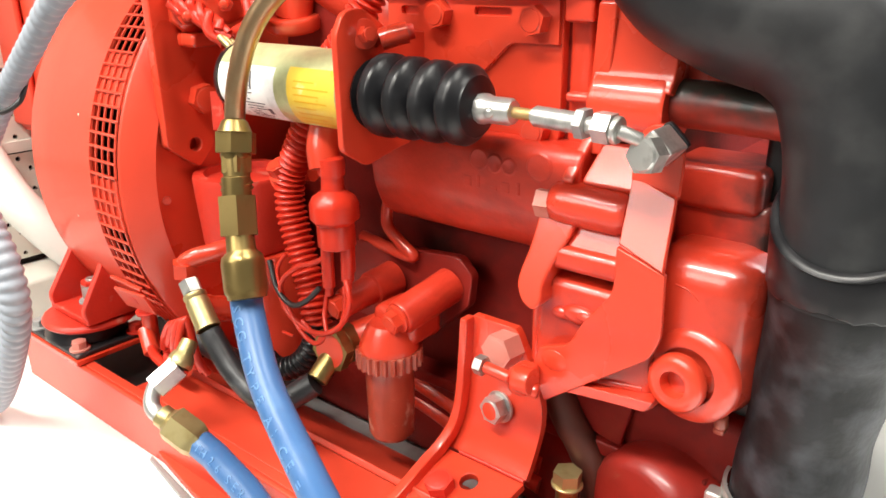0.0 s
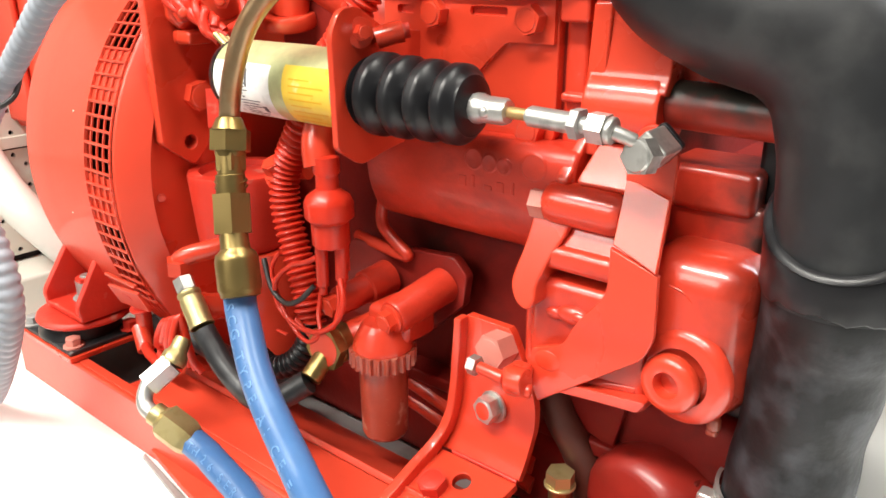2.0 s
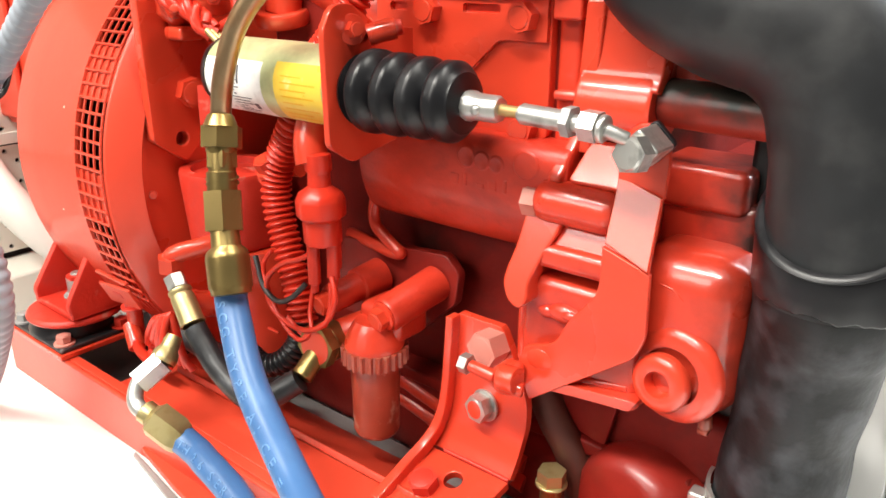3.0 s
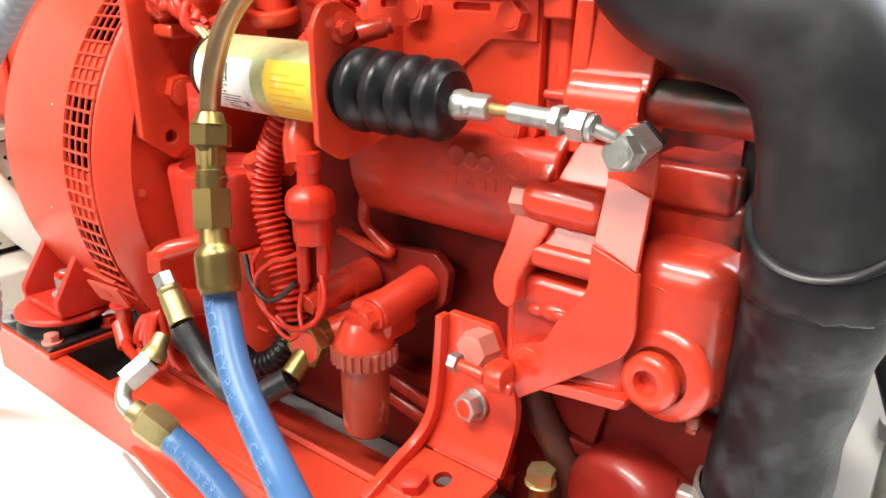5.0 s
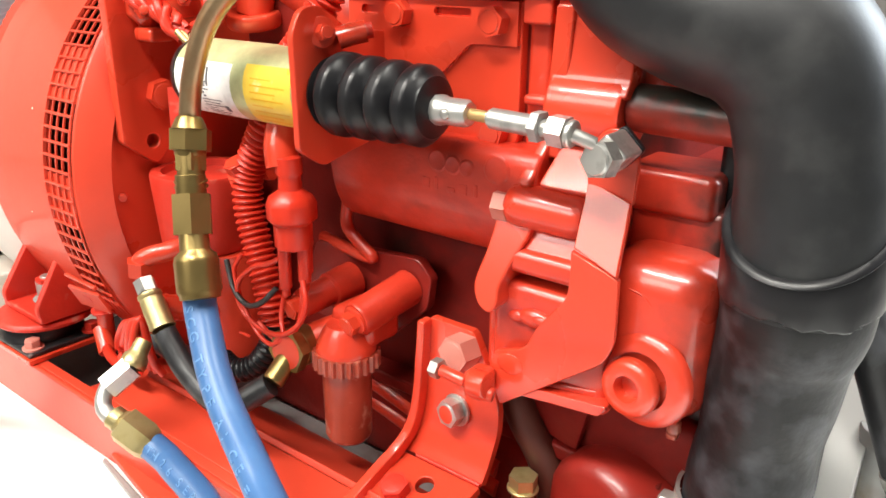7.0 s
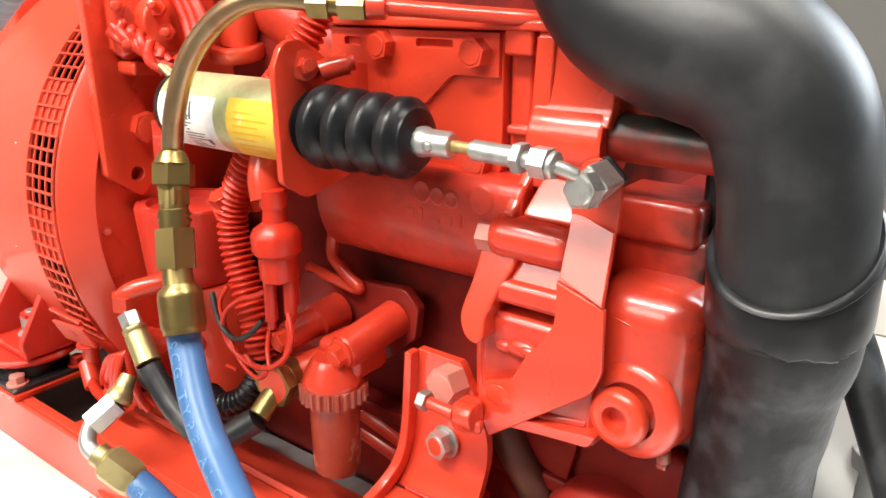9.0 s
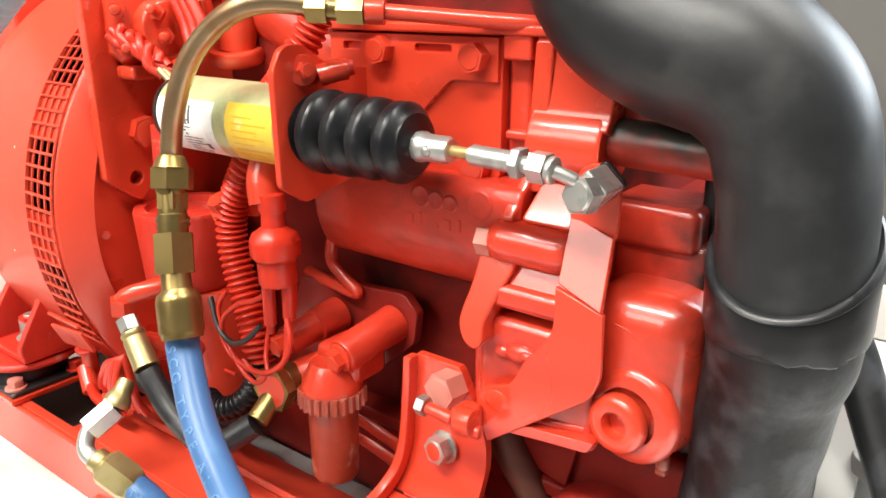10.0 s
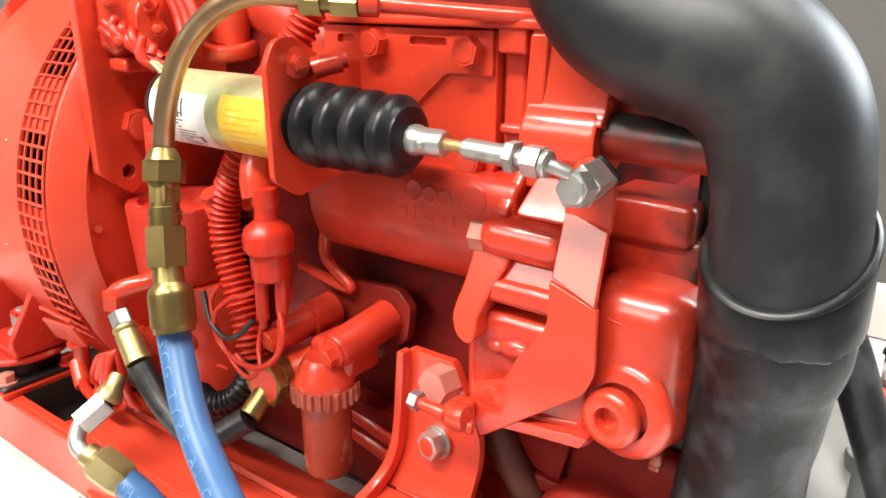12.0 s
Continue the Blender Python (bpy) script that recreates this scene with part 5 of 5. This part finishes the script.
part("cuff", slanted(uneven(lathe([(0, 0.0318), (0, 0.0345), (0.006, 0.0353), (0.014, 0.0353), (0.022, 0.0352), (0.0345, 0.0351), (0.0360, 0.0340), (0.0360, 0.0318)], (-0.0556, 0.3706, 0.2560), (0.02, 0.05, -1), 64)), 0.2560, 0.036, 0.62), rubber, exh, "plain rubber cuff with a torn lower edge")
part("cuff_lip", slanted(lathe([(0, 0.0318), (-0.0010, 0.0334), (0.0, 0.0350), (0.0020, 0.0358), (0.0038, 0.0352), (0.0046, 0.0340)], (-0.0556, 0.3706, 0.2570), (0.02, 0.05, -1), 64), 0.2570, 0.036, 0.62), rubber, exh, "raised cuff edge")

clamp = thing("hose_clamp", (-0.066, 0.390, 0.082), "bright steel worm clamp round the exhaust hose", "hose clamp")
part("band", lathe([(0, 0.0308), (0, 0.0330), (0.012, 0.0330), (0.012, 0.0308)], (-0.0690, 0.3900, 0.088), (-0.08, 0.03, -1), 48), zinc, clamp)
part("screw_box", box(-0.1060, -0.0960, 0.368, 0.378, 0.0770, 0.0860, 0.002), zinc, clamp)

# Added black plate; fills in the shade between pump and exhaust hose.
guard = thing("gap_backing", (-0.09, 0.44, 0.0), "added black plate for the dark gap between pump and exhaust hose", "guard")
part("gap_plate", box(-0.108, -0.090, 0.402, 0.50, 0.004, 0.32, 0.004), rubber_hose, guard)

# ---- right background ----
bilge = thing("bilge_hose", (-0.02, 0.5, 0.01), "black rubber hose slanting down to the floor", "hose")
part("hose", sweep([(-0.075, 0.51, 0.215), (-0.0420, 0.50, 0.162), (-0.0280, 0.50, 0.128), (-0.0120, 0.50, 0.090), (0.008, 0.50, 0.045), (0.030, 0.50, 0.0135)], 0.0125, 24), rubber_hose, bilge)
part("hose_clip", lathe([(0, 0.0125), (0, 0.0138), (0.008, 0.0138), (0.008, 0.0125)], (-0.0040, 0.50, 0.0720), (0.4, 0, -0.9), 24), zinc, bilge)
single("white_bracket", join(plate(rounded([(0.478, 0.0), (0.585, 0.0), (0.585, 0.128), (0.556, 0.128)], 0.004), (-0.066, 0, 0), (0, 1, 0), (0, 0, 1), 0.038, 0.002), box(-0.075, 0.02, 0.50, 0.58, 0.0, 0.012, 0.003)), white_floor, "white painted sloping block standing on the floor", "block")
single("seacock_body", join(rod((-0.018, 0.53, 0.0), (-0.018, 0.53, 0.070), 0.014), rod((-0.018, 0.53, 0.07), (-0.018, 0.53, 0.082), 0.017)), grey_steel, "corroded grey metal fitting on the floor", "fitting")

single("drain_hose", sweep([(-0.062, 0.50, 0.0125), (-0.060, 0.50, 0.05), (-0.062, 0.50, 0.09), (-0.078, 0.50, 0.13), (-0.10, 0.51, 0.16)], 0.0115, 20), rubber_hose, "dark grey hose standing behind the exhaust hose", "hose")
valve = thing("pipe_valve", (-0.045, 0.80, 0.0), "small pale pipe valve with a red collar on the floor", "valve")
part("valve_body", join(rod((-0.075, 0.80, 0.020), (-0.015, 0.80, 0.020), 0.011), rod((-0.045, 0.80, 0.0), (-0.045, 0.80, 0.020), 0.009), hexagon((-0.040, 0.80, 0.020), (1, 0, 0), 0.027, 0.012)), grey_steel, valve)
part("collar", rod((-0.058, 0.782, 0.006), (-0.028, 0.782, 0.006), 0.0055), red, valve, "small red collar")
part("handle", sweep([(-0.045, 0.80, 0.030), (-0.043, 0.80, 0.045), (-0.034, 0.80, 0.052), (-0.025, 0.80, 0.046)], 0.003, 10), wire_black, valve, "black looped handle")

# ---- left: conduits and hoses by the wall ----
gc = thing("grey_conduit", (-0.55, 0.2, 0.02), "pale grey corrugated conduit hanging beside the generator", "conduit", "grey conduits")
part("tube", corrugated([(-0.340, 0.20, 0.370), (-0.382, 0.20, 0.349), (-0.406, 0.20, 0.337), (-0.433, 0.20, 0.319), (-0.459, 0.20, 0.302), (-0.489, 0.20, 0.282), (-0.535, 0.20, 0.245)], 0.0072, 0.0075, 0.0012, 24), grey_conduit, gc)
part("clip", sweep([(-0.4780, 0.190, 0.2800), (-0.4700, 0.192, 0.2790), (-0.4640, 0.200, 0.2850), (-0.4690, 0.208, 0.2960)], 0.0016, 8), wire_black, gc)
gc2 = thing("grey_conduit", (-0.55, 0.2, 0.0), "pale grey corrugated conduit curving down to the floor", "conduit", "grey conduits")
part("tube", corrugated([(-0.585, 0.20, 0.235), (-0.5600, 0.20, 0.195), (-0.5420, 0.20, 0.1640), (-0.5420, 0.20, 0.1300), (-0.5700, 0.20, 0.0850), (-0.620, 0.20, 0.030), (-0.66, 0.20, 0.0115)], 0.0108, 0.0080, 0.0016, 24), grey_conduit, gc2)
single("white_hose", sweep([(-0.86, 0.29, 0.235), (-0.8024, 0.30, 0.165), (-0.765, 0.302, 0.140), (-0.735, 0.318, 0.108), (-0.715, 0.345, 0.07), (-0.71, 0.39, 0.018)], 0.0185, 24), white_hose_mat, "thick white plastic hose behind the generator", "hose")

# ---- upper left clutter ----
st = thing("solenoid_switch", (-0.48, 0.34, 0.31), "red painted relay block with wired studs", "relay")
part("relay_body", box(-0.500, -0.474, 0.318, 0.362, 0.312, 0.366, 0.010, 1), red, st)
part("relay_can", lathe([(0, 0), (0, 0.0165), (0.002, 0.0185), (0.020, 0.0185), (0.020, 0)], (-0.4560, 0.344, 0.338), (-1, 0.15, 0), 28), red, st)
for p, q in (((-0.458, 0.338, 0.348), (0.010, -0.012, 0.003)), ((-0.457, 0.342, 0.333), (0.012, -0.010, 0)), ((-0.476, 0.322, 0.324), (0.012, -0.006, 0.002)), ((-0.478, 0.321, 0.350), (0.010, -0.008, 0))):
    part("stud", join(rod(p, Vector(p) + Vector(q), 0.0032), hexagon(Vector(p), q, 0.010, 0.004)), red, st)
part("lower_lug", box(-0.492, -0.470, 0.322, 0.342, 0.304, 0.3135, 0.003), red, st)
lead = thing("solenoid_lead", (-0.46, 0.33, 0.31), "red painted braided wires to the solenoid", "wire")
random.seed(7)
A, B = Vector((-0.4780, 0.3200, 0.3330)), Vector((-0.4430, 0.3285, 0.3110))
for k in range(6):
    ph, pts = k * 1.05, []
    for q in range(9):
        t = q / 8
        w = 0.0052 + 0.0015 * math.sin(5 * t + k)
        c = A.lerp(B, t) + Vector((0, 0, 0.004 * math.sin(3.1 * t)))
        pts.append(c + Vector((w * math.cos(ph + 5 * t) * 0.7, w * math.cos(ph + 5 * t) * 0.7, w * math.sin(ph + 5 * t))) + Vector([random.uniform(-0.0016, 0.0016) for _ in range(3)]))
    part("wire", sweep(pts, 0.0029, 10, 6), red_plastic, lead)
for k in range(3):
    part("loop", sweep([(-0.474 + 0.008 * k, 0.352, 0.385), (-0.458 + 0.008 * k, 0.350, 0.362), (-0.446 + 0.009 * k, 0.350, 0.340), (-0.438 + 0.006 * k, 0.346, 0.322), (-0.448, 0.341, 0.314)], 0.0040, 10), red_plastic, lead)
man = thing("intake_pipe", (-0.40, 0.39, 0.33), "red intake duct with a flange above the solenoid", "pipe")
part("flange", lathe([(0, 0), (0, 0.018), (0.002, 0.0195), (0.008, 0.0195), (0.010, 0.018), (0.010, 0)], (-0.429, 0.378, 0.3150), (0.1, -0.2, 1), 40), red, man)
part("neck", rod((-0.428, 0.377, 0.322), (-0.424, 0.380, 0.350), 0.0125), red, man)
part("duct", join(sweep([(-0.4370, 0.404, 0.3640), (-0.4120, 0.404, 0.3515), (-0.3860, 0.405, 0.3390), (-0.3600, 0.407, 0.3270), (-0.3350, 0.412, 0.3160)], 0.0255, 32),
                  lathe([(0, 0.0250), (0.001, 0.0285), (0.006, 0.0285), (0.007, 0.0250)], (-0.4375, 0.404, 0.3642), (0.051, 0, -0.024), 40)), red_dirty, man, "broad dusty red duct with a rolled rim")
part("clip", join(rod((-0.452, 0.372, 0.335), (-0.448, 0.365, 0.358), 0.007), hexagon((-0.452, 0.372, 0.328), (0, 0, 1), 0.014, 0.008)), red, man)
single("paper_tag", plate([(0, 0), (0.010, 0.002), (0.009, 0.028), (0.0, 0.027)], (-0.4580, 0.322, 0.249), (0.8, 0.35, 0), (0.05, 0, 1), 0.0006, 0), red_worn, "small red and white tag hanging behind the pipe", "tag")
